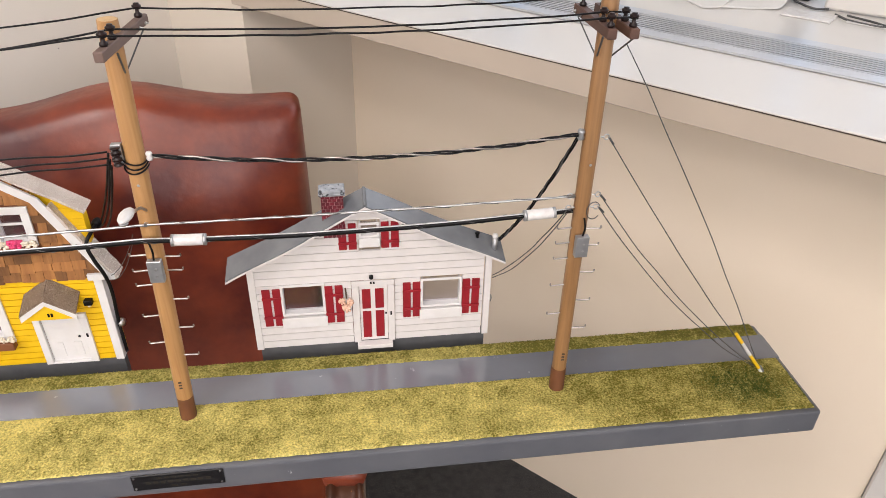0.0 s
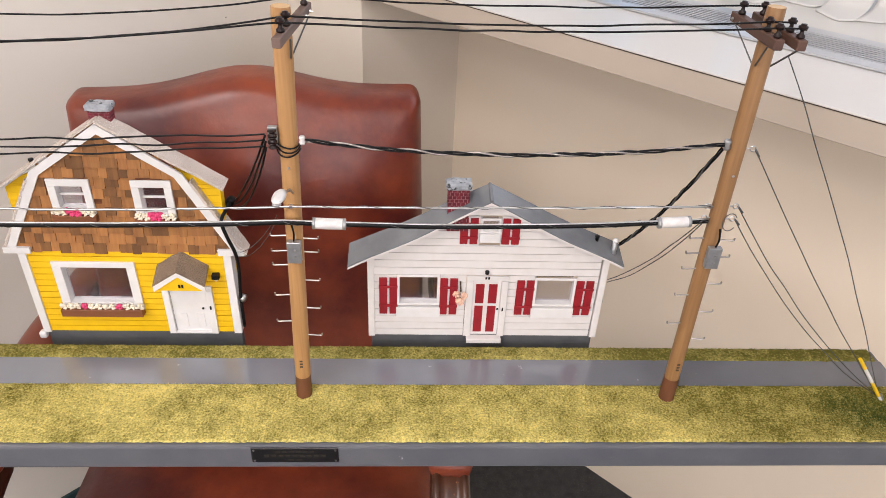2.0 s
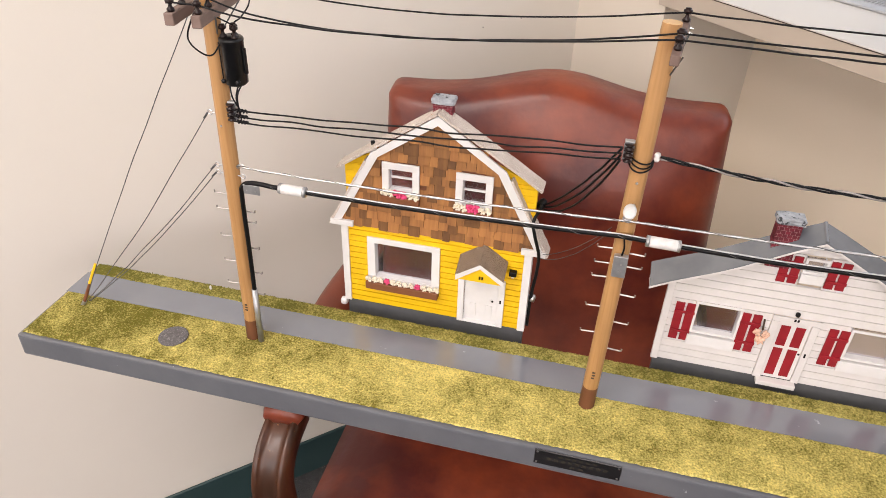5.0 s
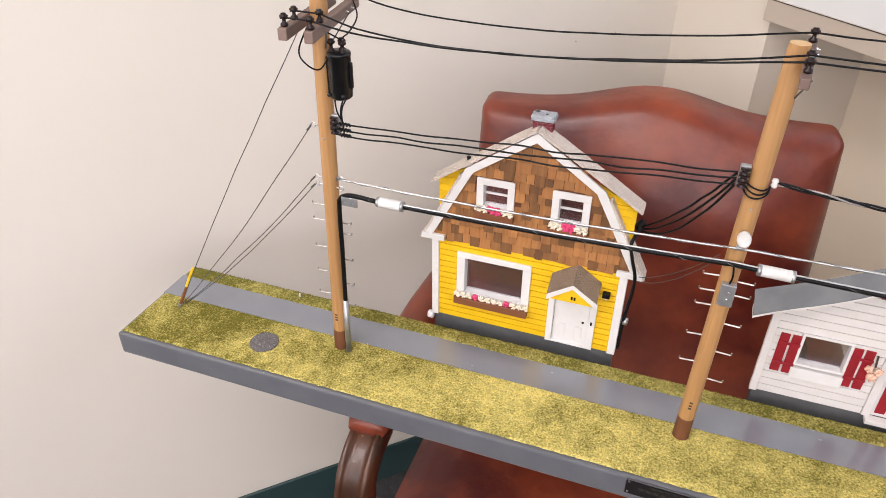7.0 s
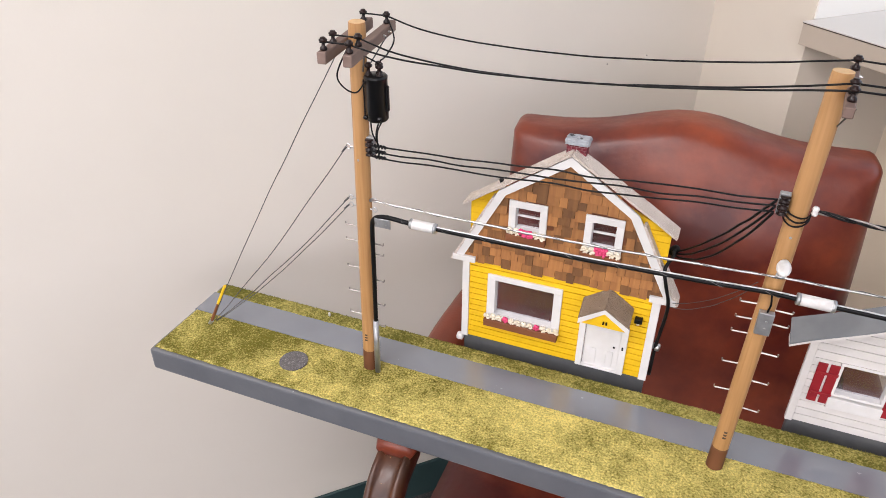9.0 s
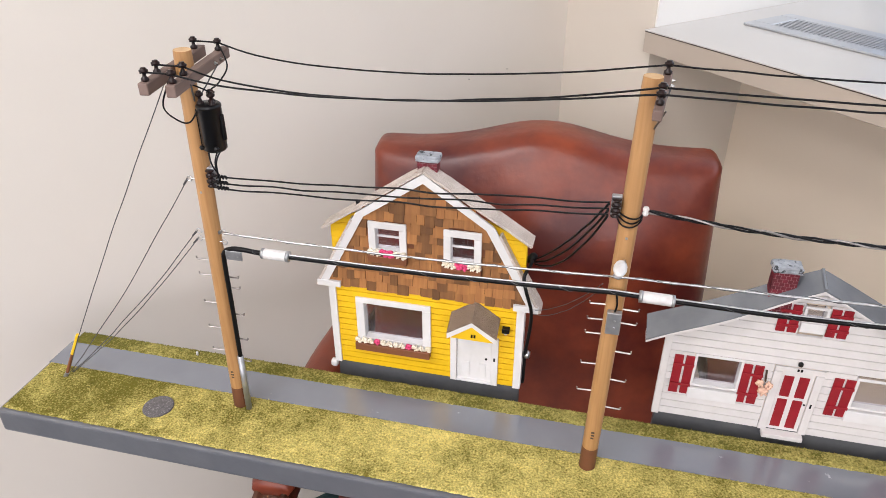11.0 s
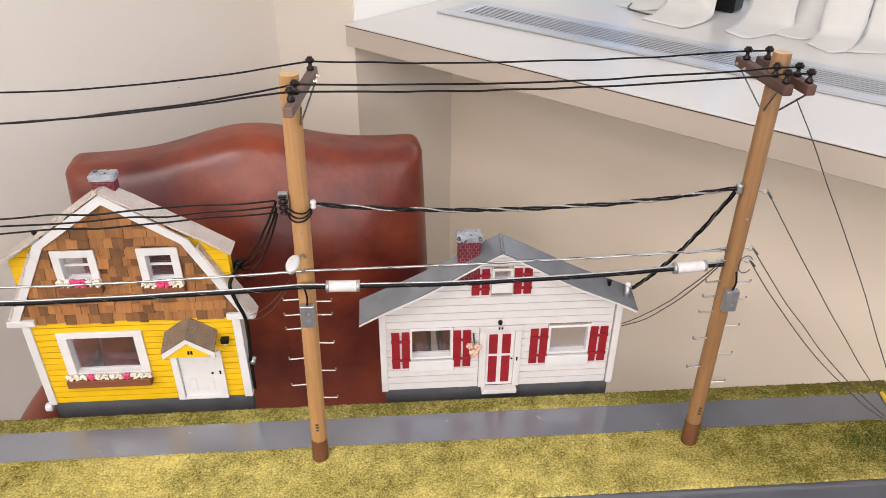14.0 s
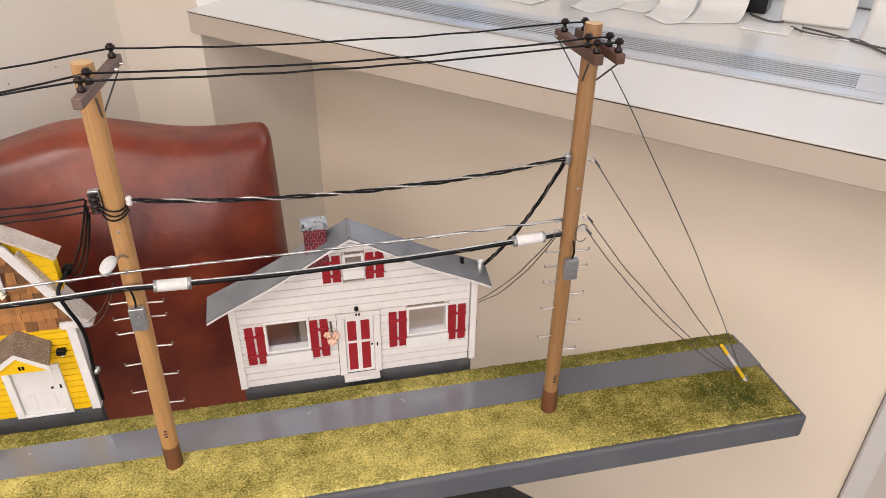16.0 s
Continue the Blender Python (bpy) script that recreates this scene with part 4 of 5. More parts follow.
for xa, xb in ((-0.357, -0.328), (0.0235, 0.0545), (0.368, 0.400)):
    pa = min(line[30:], key=lambda p: abs(p.x - xa))
    pb = min(line[30:], key=lambda p: abs(p.x - xb))
    dr = (pb - pa).normalized()
    mid = (pa + pb) / 2
    h = (xb - xa) / 2
    for e in (-1, 1):
        part("sleeve_end", lathe([(0.0030, -0.002), (0.0058, -0.0015), (0.0058, 0.0015), (0.0030, 0.002)], mid + dr * e * (h - 0.001), dr, 14), "zinc", trunk, "grey sleeve end band", True)
    part("sleeve", lathe([(0.0045, -h), (0.0056, -h + 0.001), (0.0056, h - 0.001), (0.0045, h)], mid, dr, 14), "white_plastic", trunk, "white plastic splice sleeve", True)
b0 = on_pole(0, 0.968, RAD, -0.004)
hanger = thing("cable_bracket", "small bent zinc plate holding the cable at the pole", "bracket")
part("plate", box(b0.x + 0.010, b0.x + 0.029, yc - 0.001, yc + 0.0004, 0.9595, 0.9705, 0.0003), "zinc", hanger)
for dx in (0.014, 0.024):
    part("screw", lathe([(0.0009, 0), (0.0008, 0.0005), (0.0001, 0.0006)], (b0.x + dx, yc - 0.001, 0.964), (0, -1, 0), 8), "steel", hanger)
pipe = thing("riser_guard", "bright metal riser pipe at the pole's foot", "riser pipe")
part("pipe", sweep([on_pole(0, TOP, RAD + 0.0045, -0.006), on_pole(0, 0.822, RAD + 0.004, -0.006)], 0.0036, 12), "zinc", pipe, "", True)

# guys and their anchors
for i, side, anchor, top in ((0, -1, Vector((-0.666, 0.001, TOP)), Vector((-0.637, 0.012, 0.805))), (2, 1, Vector((0.686, -0.001, TOP)), Vector((0.634, -0.003, 0.807)))):
    guard = thing("guy_guard", "yellow and white striped guy wire guard" if i else "yellow guy wire guard, worn to bare wood below", "guy guard", "guy guards")
    d = top - anchor
    cols = (("guard_yellow", 0.55, 1.0), ("box_wood", 0.05, 0.55)) if i == 0 else (("guard_yellow", 0.78, 1.0), ("white", 0.46, 0.78), ("guard_yellow", 0.12, 0.46), ("white", 0.02, 0.12))
    for mat, a, b in cols:
        part("band", sweep([anchor + d * a + Vector((0, -0.003, 0)), anchor + d * b + Vector((0, -0.003, 0))], [0.0022, 0.0020], 8), mat, guard)
    part("anchor", sweep([anchor + Vector((side * 0.002, -0.002, -0.001)), anchor + Vector((-side * 0.004, -0.002, 0.008))], 0.0028, 8), "zinc", guard, "grey anchor clamp")
    heights = (1.148, 1.045, 0.984, 0.975) if i == 0 else (1.152, 1.060, 0.998, 0.984)
    for k, z in enumerate(heights):
        a = on_pole(i, z, side * RAD, -0.002 if k else -0.010)
        if k:
            eye_bolt(a, side, poles[i])
        a = a + Vector((side * 0.008, 0, 0))
        foot = anchor + Vector((-side * (0.003 + 0.002 * k), 0.002, 0.006))
        wire("guy_wire", sag(a, foot, (-0.008 if i == 0 else -0.010) if k == 0 else ((0.010, 0.007, 0.018, 0.022)[k] if i else 0.009), 9, 0.0014, 70 + k + i), 0.00055, "guy", "thin grey guy wire from pole to anchor", "guy wire", "guy wires", 5)
        if k:
            dd = (foot - a).normalized()
            wire("guy_grip", [a + dd * 0.001, a + dd * 0.010], 0.0012, "guy", "dark wound guy grip", "guy grip", "guy grips")

# strand eyes on the inner sides, and a loop of spare wire
for i, side, zs in ((0, 1, (0.9865, 0.9745)), (2, -1, (0.998, 0.985))):
    for z in zs:
        eye_bolt(on_pole(i, z, side * RAD, -0.003), side, poles[i])
q = on_pole(2, 0.985, RAD * 0.6, -RAD * 0.7)
wire("wire_loop", [q + Vector((0.005 + 0.007 * math.cos(a), -0.002, -0.002 + 0.010 * math.sin(a))) for a in [0.6 + n * 0.42 for n in range(13)]], 0.0005, "guy", "loose dark loop of spare wire on the pole", "wire")

# ---- yellow gambrel house ----
def interp(z, table):
    for (z0, a), (z1, b) in zip(table, table[1:]):
        if z0 <= z <= z1:
            return a + (b - a) * (z - z0) / (z1 - z0)
    return table[-1][1] if z > table[-1][0] else table[0][1]


def spans(x0, x1, holes):
    """What is left of x0..x1 outside the holes."""
    out, x = [], x0
    for a, b in sorted(holes):
        if a > x:
            out.append((x, min(a, x1)))
        x = max(x, b)
    if x < x1:
        out.append((x, x1))
    return [(a, b) for a, b in out if b - a > 0.0008]


def boards(parent, name, mat, y, x_at, z0, z1, pitch, holes, thick=0.003, gap=0.0011):
    """Lapped boards, each row split where openings stand in it."""
    z = z0
    while z < z1 - 0.002:
        top = min(z + pitch, z1)
        xl, xr = x_at(z), x_at(z, True)
        hs = [(a - 0.0005, b + 0.0005) for a, b, c, d in holes if c < top - 0.002 and d > z + 0.002]
        for a, b in spans(xl, xr, hs):
            bm = bmesh.new()
            pr = ((y - 0.0011, z), (y - 0.0010, top - gap), (y + thick, top - gap), (y + thick, z))
            at, bt = max(a, x_at(top)), min(b, x_at(top, True))
            va = [bm.verts.new((at if w > z else a, q, w)) for q, w in pr]
            vb = [bm.verts.new((max(bt, at + 0.0005) if w > z else b, q, w)) for q, w in pr]
            bm.faces.new(va)
            bm.faces.new(vb[::-1])
            for i in range(4):
                j = (i + 1) % 4
                bm.faces.new((va[i], vb[i], vb[j], va[j]))
            part(name, bm, mat, parent)
        z = top


def framed(parent, x0, x1, z0, z1, y, w, depth, rails=(), name="window", wtop=None):
    """A window: four frame boards, glazing bars and a clear pane."""
    win = part(name, box(x0, x1, y - depth, y, z1 - (wtop or w), z1, 0.0004), "white", parent, "white-framed window with a clear pane")
    part("frame", box(x0, x1, y - depth, y, z0, z0 + w, 0.0004), "white", win)
    part("frame", box(x0, x0 + w, y - depth, y, z0 + w, z1 - (wtop or w), 0.0004), "white", win)
    part("frame", box(x1 - w, x1, y - depth, y, z0 + w, z1 - (wtop or w), 0.0004), "white", win)
    part("reveal", box(x0 + w - 0.0012, x0 + w, y, y + 0.010, z0 + w, z1 - w), "white", win)
    part("reveal", box(x1 - w, x1 - w + 0.0012, y, y + 0.010, z0 + w, z1 - w), "white", win)
    part("reveal", box(x0 + w, x1 - w, y, y + 0.010, z0 + w - 0.0012, z0 + w), "white", win)
    for z in rails:
        part("glazing_bar", box(x0 + w, x1 - w, y + 0.004, y + 0.006, z - 0.0012, z + 0.0012), "white", win)
    pane = part("pane", box(x0 + w, x1 - w, y + 0.007, y + 0.0076, z0 + w, z1 - w), "glass", win)
    pane.visible_shadow = False
    return win


def rose(at, r, mat, parent, seed):
    """A small bunched flower."""
    rnd = random.Random(seed)
    bm = bmesh.new()
    for k in range(7):
        a = k * 2.4
        d = r * (0.0 if k == 0 else 0.62)
        o = Vector(at) + Vector((d * math.cos(a), -abs(rnd.uniform(0.1, 0.5)) * r, d * math.sin(a)))
        made = bmesh.ops.create_icosphere(bm, subdivisions=1, radius=r * rnd.uniform(0.45, 0.65))["verts"]
        bmesh.ops.transform(bm, matrix=Matrix.Translation(o) @ Euler((rnd.uniform(0, 3), rnd.uniform(0, 3), a)).to_matrix().to_4x4() @ Matrix.Diagonal((1, 0.55, 1, 1)), verts=made)
    part("flower", bm, mat, parent, "", True)


def flower_box(parent, x0, x1, z0, z1, y, depth, flowers, seed):
    bx = part("flower_box", box(x0, x1, y - depth, y, z0, z1, 0.0006), "box_wood", parent, "brown wooden flower box with cream and pink blooms")
    for k, (x, mat, r) in enumerate(flowers):
        rose((x, y - depth * 0.55, z1 + r * 0.7), r, mat, bx, seed + k)


def number_bars(parent, x, y, z, n=2, h=0.0046):
    for k in range(n):
        part("number_bar", box(x + k * 0.0034 - 0.0022, x + k * 0.0034, y - 0.0003, y + 0.0002, z - h / 2, z + h / 2), "black", parent, "black figure shown as a bar")


Y = 0.107
GAMBREL = [(0.866, 0.1285), (0.970, 0.0765), (1.026, 0.0)]
MID = -0.2115


def g_left(z, right=False):
    h = interp(z, GAMBREL)
    return MID + h if right else MID - h


yellow = thing("yellow_house", "yellow model house front with cedar-shingled gambrel gable and white trim", "house")
part("foundation", box(-0.332, -0.093, Y + 0.001, Y + 0.012, UNDER, 0.746), "foundation", yellow)
HOLES1 = [(-0.298, -0.207, 0.783, 0.850), (-0.178, -0.122, 0.745, 0.812)]
boards(yellow, "clapboard", "yellow", Y, lambda z, r=False: -0.098 if r else -0.327, 0.746, 0.868, 0.0087, HOLES1)
UP = [(-0.275, -0.235, 0.919, 0.960), (-0.186, -0.147, 0.913, 0.960)]
# backing of the gable, left open at the windows
bm = bmesh.new()
for k in range(64):
    xa = -0.338 + k * 0.00397
    xm = xa + 0.002
    d = abs(xm - MID)
    zt = next((0.866 + i * 0.002 for i in range(84) if interp(0.866 + i * 0.002, GAMBREL) < d), 1.03)
    zs = [(0.868, zt)]
    for a, b, c, e in UP:
        if a - 0.001 < xm < b + 0.001:
            zs = [(0.868, c), (e, zt)]
    for za, zb in zs:
        if zb - za > 0.001:
            box(xa, xa + 0.00397, Y + 0.0005, Y + 0.003, za, zb, bm=bm)
part("gable_backing", bm, "box_wood", yellow)
# cedar shingles, row by row from the bottom
rnd = random.Random(4)
row, z = 0, 0.866
while z < 1.016:
    xl, xr = g_left(z + 0.004) + 0.004, g_left(z + 0.004, True) - 0.004
    x = xl - rnd.uniform(0, 0.004)
    while x < xr:
        w = rnd.choice((0.0095, 0.0120, 0.0145, 0.0185))
        a, b = max(x, xl), min(x + w, xr)
        x += w
        drop = rnd.uniform(-0.0022, 0.0016)
        hit = any(p - 0.002 < (a + b) / 2 < q + 0.002 and s < z + 0.006 < t for p, q, s, t in UP)
        if b - a < 0.002 or hit:
            continue
        bm = bmesh.new()
        sk = rnd.uniform(-0.0004, 0.0004)
        pts = ((a, z + drop), (b - 0.0004, z + drop + sk), (b - 0.0004, z + 0.0145), (a, z + 0.0145))
        f0, f1, bk = Y - 0.0024 - rnd.uniform(0, 0.0012), Y - 0.0002, Y + 0.0006
        v = [bm.verts.new((p[0], f0 if i < 2 else f1, p[1])) for i, p in enumerate(pts)]
        w_ = [bm.verts.new((p[0], bk, p[1])) for p in pts]
        bm.faces.new(v)
        bm.faces.new(w_[::-1])
        for i in range(4):
            j = (i + 1) % 4
            bm.faces.new((v[i], w_[i], w_[j], v[j]))
        part("shingle", bm, "shingle", yellow)
    z += 0.0122
    row += 1
# side walls and shed dormers
for s, xa, xb in ((-1, -0.333, -0.330), (1, -0.095, -0.092)):
    part("side_wall", box(xa, xb, Y + 0.003, Y + 0.018, 0.746, 0.868), "yellow", yellow)
    xo = -0.3285 if s < 0 else -0.0945
    zt = 0.950 if s < 0 else 0.953
    zz = 0.905
    while zz < zt:
        top = min(zz + 0.0087, zt)
        xi = g_left(zz, s > 0)
        lo, hi = min(xo, xi), max(xo, xi)
        part("clapboard", box(lo, hi + 0.0 if s > 0 else hi, Y + 0.006 - 0.001, Y + 0.010, zz, top - 0.0004), "yellow", yellow)
        zz = top
    za = zt
    part("clapboard", prism([(xo, za), (g_left(0.985, s > 0), za), (g_left(0.985, s > 0), 0.978)] if s < 0 else [(g_left(0.985, True), 0.978), (g_left(0.985, True), za), (xo, za)], Y + 0.006, Y + 0.010), "yellow", yellow)
    part("dormer_side", box(min(xo, xo - s * 0.003), max(xo, xo - s * 0.003), Y + 0.010, Y + 0.018, 0.90, zt), "yellow", yellow)


def slab(pa, pb, t, y0, y1, name, mat, label="", n=10, seed=1, rough=0.0008):
    """A rough roof sheet between two outline points, t thick."""
    rnd = random.Random(seed)
    bm = bmesh.new()
    (xa, za), (xb, zb) = pa, pb
    nx, nz = xb - xa, zb - za
    ln = math.hypot(nx, nz)
    ox, oz = -nz / ln * t, nx / ln * t
    if oz < 0:
        ox, oz = -ox, -oz
    rows = []
    for i in range(n + 1):
        f = i / n
        x, z = xa + nx * f, za + nz * f
        j0, j1 = rnd.uniform(-1, 1) * rough, rnd.uniform(-1, 1) * rough
        rows.append([bm.verts.new(p) for p in ((x, y0 + j0, z), (x + ox, y0 + j0, z + oz), (x + ox, y1 + j1, z + oz), (x, y1 + j1, z))])
    for a, b in zip(rows, rows[1:]):
        for k in range(4):
            bm.faces.new((a[k], a[(k + 1) % 4], b[(k + 1) % 4], b[k]))
    bm.faces.new(rows[0][::-1])
    bm.faces.new(rows[-1])
    return part(name, bm, mat, yellow, label)


PEAK = (MID, 1.0290)
slab((-0.334, 0.9455), PEAK, 0.0026, Y - 0.006, Y + 0.020, "roof", "sand_roof", "tan sanded roof", seed=1)
slab(PEAK, (-0.0885, 0.9515), 0.0026, Y - 0.006, Y + 0.020, "roof", "sand_roof", "tan sanded roof", seed=2)
slab((-0.3315, 0.9445), (MID, 1.0275), 0.0016, Y + 0.001, Y + 0.008, "fascia", "white", seed=3, rough=0)
slab((MID, 1.0275), (-0.0905, 0.9500), 0.0016, Y + 0.001, Y + 0.008, "fascia", "white", seed=3, rough=0)
slab((-0.348, 0.864), (-0.297, 0.960), 0.003, Y - 0.005, Y + 0.018, "roof", "sand_roof", "flared lower roof", seed=4)
slab((-0.125, 0.960), (-0.075, 0.864), 0.003, Y - 0.005, Y + 0.018, "roof", "sand_roof", "flared lower roof", seed=5)
# white bargeboards along the gambrel
for pts in ([(-0.3475, 0.866), (-0.2925, 0.9705), (-0.2835, 0.9665), (-0.337, 0.866)], [(-0.2925, 0.9705), (MID, 1.0275), (MID, 1.0160), (-0.2835, 0.9665)], [(-0.0755, 0.866), (-0.1305, 0.9705), (-0.1395, 0.9665), (-0.086, 0.866)], [(-0.1305, 0.9705), (MID, 1.0275), (MID, 1.0160), (-0.1395, 0.9665)]):
    part("bargeboard", prism(pts, Y - 0.0045, Y - 0.0018), "white", yellow)
part("eave_return", box(-0.348, -0.318, Y - 0.006, Y - 0.0018, 0.8645, 0.8725, 0.0004), "white", yellow)
part("eave_return", box(-0.105, -0.0755, Y - 0.006, Y - 0.0018, 0.8645, 0.8725, 0.0004), "white", yellow)
part("corner_board", box(-0.335, -0.326, Y - 0.0035, Y + 0.004, 0.745, 0.8642, 0.0004), "white", yellow)
part("corner_board", box(-0.1005, -0.091, Y - 0.0035, Y + 0.012, 0.745, 0.8642, 0.0004), "white", yellow)
# windows and flower boxes
framed(yellow, -0.3010, -0.2050, 0.782, 0.852, Y - 0.001, 0.0105, 0.003, wtop=0.0078)
flower_box(yellow, -0.3025, -0.2055, 0.7755, 0.7860, Y - 0.001, 0.010, [(-0.299 + k * 0.0083, "petal_pink" if k in (3, 8) else "petal_white", 0.0046) for k in range(12)], 100)
for x0, x1, zb in ((-0.2785, -0.2325, 0.9165), (-0.1885, -0.1445, 0.912)):
    framed(yellow, x0, x1, zb, 0.9615, Y - 0.0015, 0.0085, 0.003, ((zb + 0.9615) / 2 + 0.001,))
    flower_box(yellow, x0 - 0.001, x1 + 0.001, zb - 0.0070, zb + 0.002, Y - 0.0015, 0.008, [(x0 + 0.0035 + k * (x1 - x0 - 0.007) / 5, "petal_pink" if k in (2, 3) else "petal_white", 0.0058 if k in (2, 3) else 0.0050) for k in range(6)], 130 + int(x1 * 1000))
# door with its little hood
door = part("door", box(-0.172, -0.1285, Y - 0.0005, Y + 0.003, 0.747, 0.812, 0.0003), "white", yellow, "white panelled front door")
for x in (-0.1645, -0.1435):
    part("panel", box(x, x + 0.0085, Y - 0.0012, Y - 0.0004, 0.753, 0.775, 0.0003), "white", door)
part("knob", lathe([(0.0012, 0), (0.0016, 0.0012), (0.0001, 0.0022)], (-0.135, Y - 0.0005, 0.783), (0, -1, 0), 8), "black", door)
for x0, x1, z0, z1 in ((-0.180, -0.1722, 0.745, 0.812), (-0.1283, -0.120, 0.745, 0.812), (-0.180, -0.120, 0.8122, 0.818), (-0.1722, -0.1283, 0.745, 0.7478)):
    part("door_frame", box(x0, x1, Y - 0.0045, Y, z0, z1, 0.0004), "white", yellow)
part("letter_slot", box(-0.1255, -0.1235, Y - 0.0052, Y - 0.0045, 0.784, 0.789), "black", yellow)
HF = Y - 0.024


def hood_side(x, zf, zb, parent, name, mat, t, y0, y1, xm=-0.1495, za=0.8545, zap=0.8665):
    bm = bmesh.new()
    c = [(xm, y0, za), (x, y0, zf), (x, y1, zb), (xm, y1, zap)]
    v = [bm.verts.new(p) for p in c]
    w = [bm.verts.new((p[0], p[1], p[2] + t)) for p in c]
    bm.faces.new(v[::-1])
    bm.faces.new(w)
    for i in range(4):
        j = (i + 1) % 4
        bm.faces.new((v[i], v[j], w[j], w[i]))
    return part(name, bm, mat, parent)


hood = part("hood", prism([(-0.175, 0.827), (-0.124, 0.827), (-0.124, 0.8345), (-0.1495, 0.8525), (-0.175, 0.8345)], HF, Y - 0.002), "yellow", yellow, "small yellow gabled door hood")
for x in (-0.1795, -0.1195):
    hood_side(x, 0.8345, 0.846, hood, "hood_roof", "sand_dark", 0.002, HF - 0.003, Y - 0.001)
for pts in ([(-0.1795, 0.8265), (-0.1795, 0.8340), (-0.1495, 0.8545), (-0.1495, 0.8480)], [(-0.1195, 0.8265), (-0.1195, 0.8340), (-0.1495, 0.8545), (-0.1495, 0.8480)]):
    part("hood_trim", prism(pts, HF - 0.0025, HF - 0.0004), "white", hood)
number_bars(yellow, -0.1485, HF - 0.0003, 0.8335)
lan = part("lantern", box(-0.1165, -0.1075, Y - 0.0085, Y - 0.001, 0.8315, 0.838, 0.0006), "black", yellow, "small black porch light")
part("bulb", lathe([(0.0022, 0), (0.0020, 0.003), (0.0001, 0.0034)], (-0.112, Y - 0.005, 0.8315), (0, 0, -1), 8), "petal_white", lan)


def chimney(parent, x0, x1, y0, y1, z0, z1, cap, rows, cols):
    core = part("chimney", box(x0 + 0.0006, x1 - 0.0006, y0 + 0.0006, y1 - 0.0006, z0, z1), "mortar", parent, "red brick chimney with a rough grey cap")
    h = (z1 - z0) / rows
    for r in range(rows):
        off = 0.5 * (r % 2)
        for c in range(-1, cols + 1):
            w = (x1 - x0) / cols
            a, b = max(x0 + (c + off) * w, x0), min(x0 + (c + off + 1) * w, x1)
            if b - a > 0.001:
                part("brick", box(a + 0.0003, b - 0.0003, y0, y1, z0 + r * h + 0.0003, z0 + (r + 1) * h - 0.0003), "brick", core)
    rnd = random.Random(rows)
    bm = box(x0 - 0.0018, x1 + 0.0018, y0 - 0.0015, y1 + 0.0015, z1 - 0.001, z1 + cap, 0.0012)
    bmesh.ops.subdivide_edges(bm, edges=bm.edges[:], cuts=2, use_grid_fill=True)
    for v in bm.verts:
        v.co += Vector((rnd.uniform(-1, 1), rnd.uniform(-1, 1), rnd.uniform(-1, 1))) * 0.0006
    part("cap", bm, "cap", core, "rough grey stone cap")


chimney(yellow, -0.2215, -0.1985, 0.1165, 0.130, 1.004, 1.037, 0.0060, 10, 4)
# service entrance down the side
rise = smoothline([HEAD1, (-0.0885, 0.112, 0.925), (-0.094, 0.098, 0.915), (-0.090, 0.095, 0.897), (-0.0835, 0.097, 0.872), (-0.0835, 0.103, 0.845), (-0.0875, 0.108, 0.80), (-0.0885, 0.110, 0.752)], 6)
part("service_conduit", sweep(rise, 0.0021, 8), "black", yellow, "black service conduit", True)
part("weatherhead", lathe([(0.004, -0.005), (0.0055, -0.001), (0.005, 0.005), (0.003, 0.008)], HEAD1 + Vector((0, 0, 0.0)), (0.5, 0, 0.8), 12), "black", yellow, "", True)
part("meter", lathe([(0.0042, 0), (0.0042, 0.003), (0.0055, 0.004), (0.005, 0.008), (0.0001, 0.009)], (-0.0905, 0.112, 0.796), (1, -0.25, 0), 12), "steel", yellow, "small round glass-topped meter", True)
part("roof_vent", lathe([(0.0022, 0), (0.0022, 0.006), (0.0028, 0.0062), (0.0028, 0.008), (0.0001, 0.008)], (-0.293, 0.115, 0.972), (0, 0, 1), 8), "black", yellow, "", True)

part("side_fitting", box(-0.3415, -0.3325, 0.101, 0.110, 0.736, 0.7455, 0.003, seg=3), "white", yellow, "small rounded white fitting at the corner", True)

# ---- white cottage ----
Y = 0.1025
white = thing("white_house", "white clapboard model cottage front with red shutters and grey roof", "house")
part("foundation", box(0.0725, 0.3555, Y + 0.001, Y + 0.013, UNDER, 0.747), "foundation", white)
SLOPE = [(0.872, 0.1435), (0.949, 0.0)]
MID2 = 0.2085


def w_x(z, right=False):
    h = min(interp(z, SLOPE), 0.1415)
    return min(MID2 + h, 0.3555) if right else max(MID2 - h, 0.0725)


HOLES2 = [(0.104, 0.1565, 0.779, 0.841), (0.1885, 0.240, 0.747, 0.842), (0.272, 0.3235, 0.779, 0.838), (0.200, 0.2245, 0.890, 0.922)]
boards(white, "clapboard", "cream_white", Y, w_x, 0.747, 0.946, 0.0105, HOLES2, gap=0.0008)
part("side_wall", box(0.0715, 0.0745, Y + 0.003, Y + 0.014, 0.747, 0.856), "cream_white", white)
part("side_wall", box(0.3545, 0.3575, Y + 0.003, Y + 0.014, 0.747, 0.856), "cream_white", white)
part("corner_board", box(0.0685, 0.0765, Y - 0.003, Y + 0.003, 0.746, 0.866, 0.0004), "cream_white", white)
part("corner_board", box(0.3515, 0.3595, Y - 0.003, Y + 0.003, 0.746, 0.866, 0.0004), "cream_white", white)


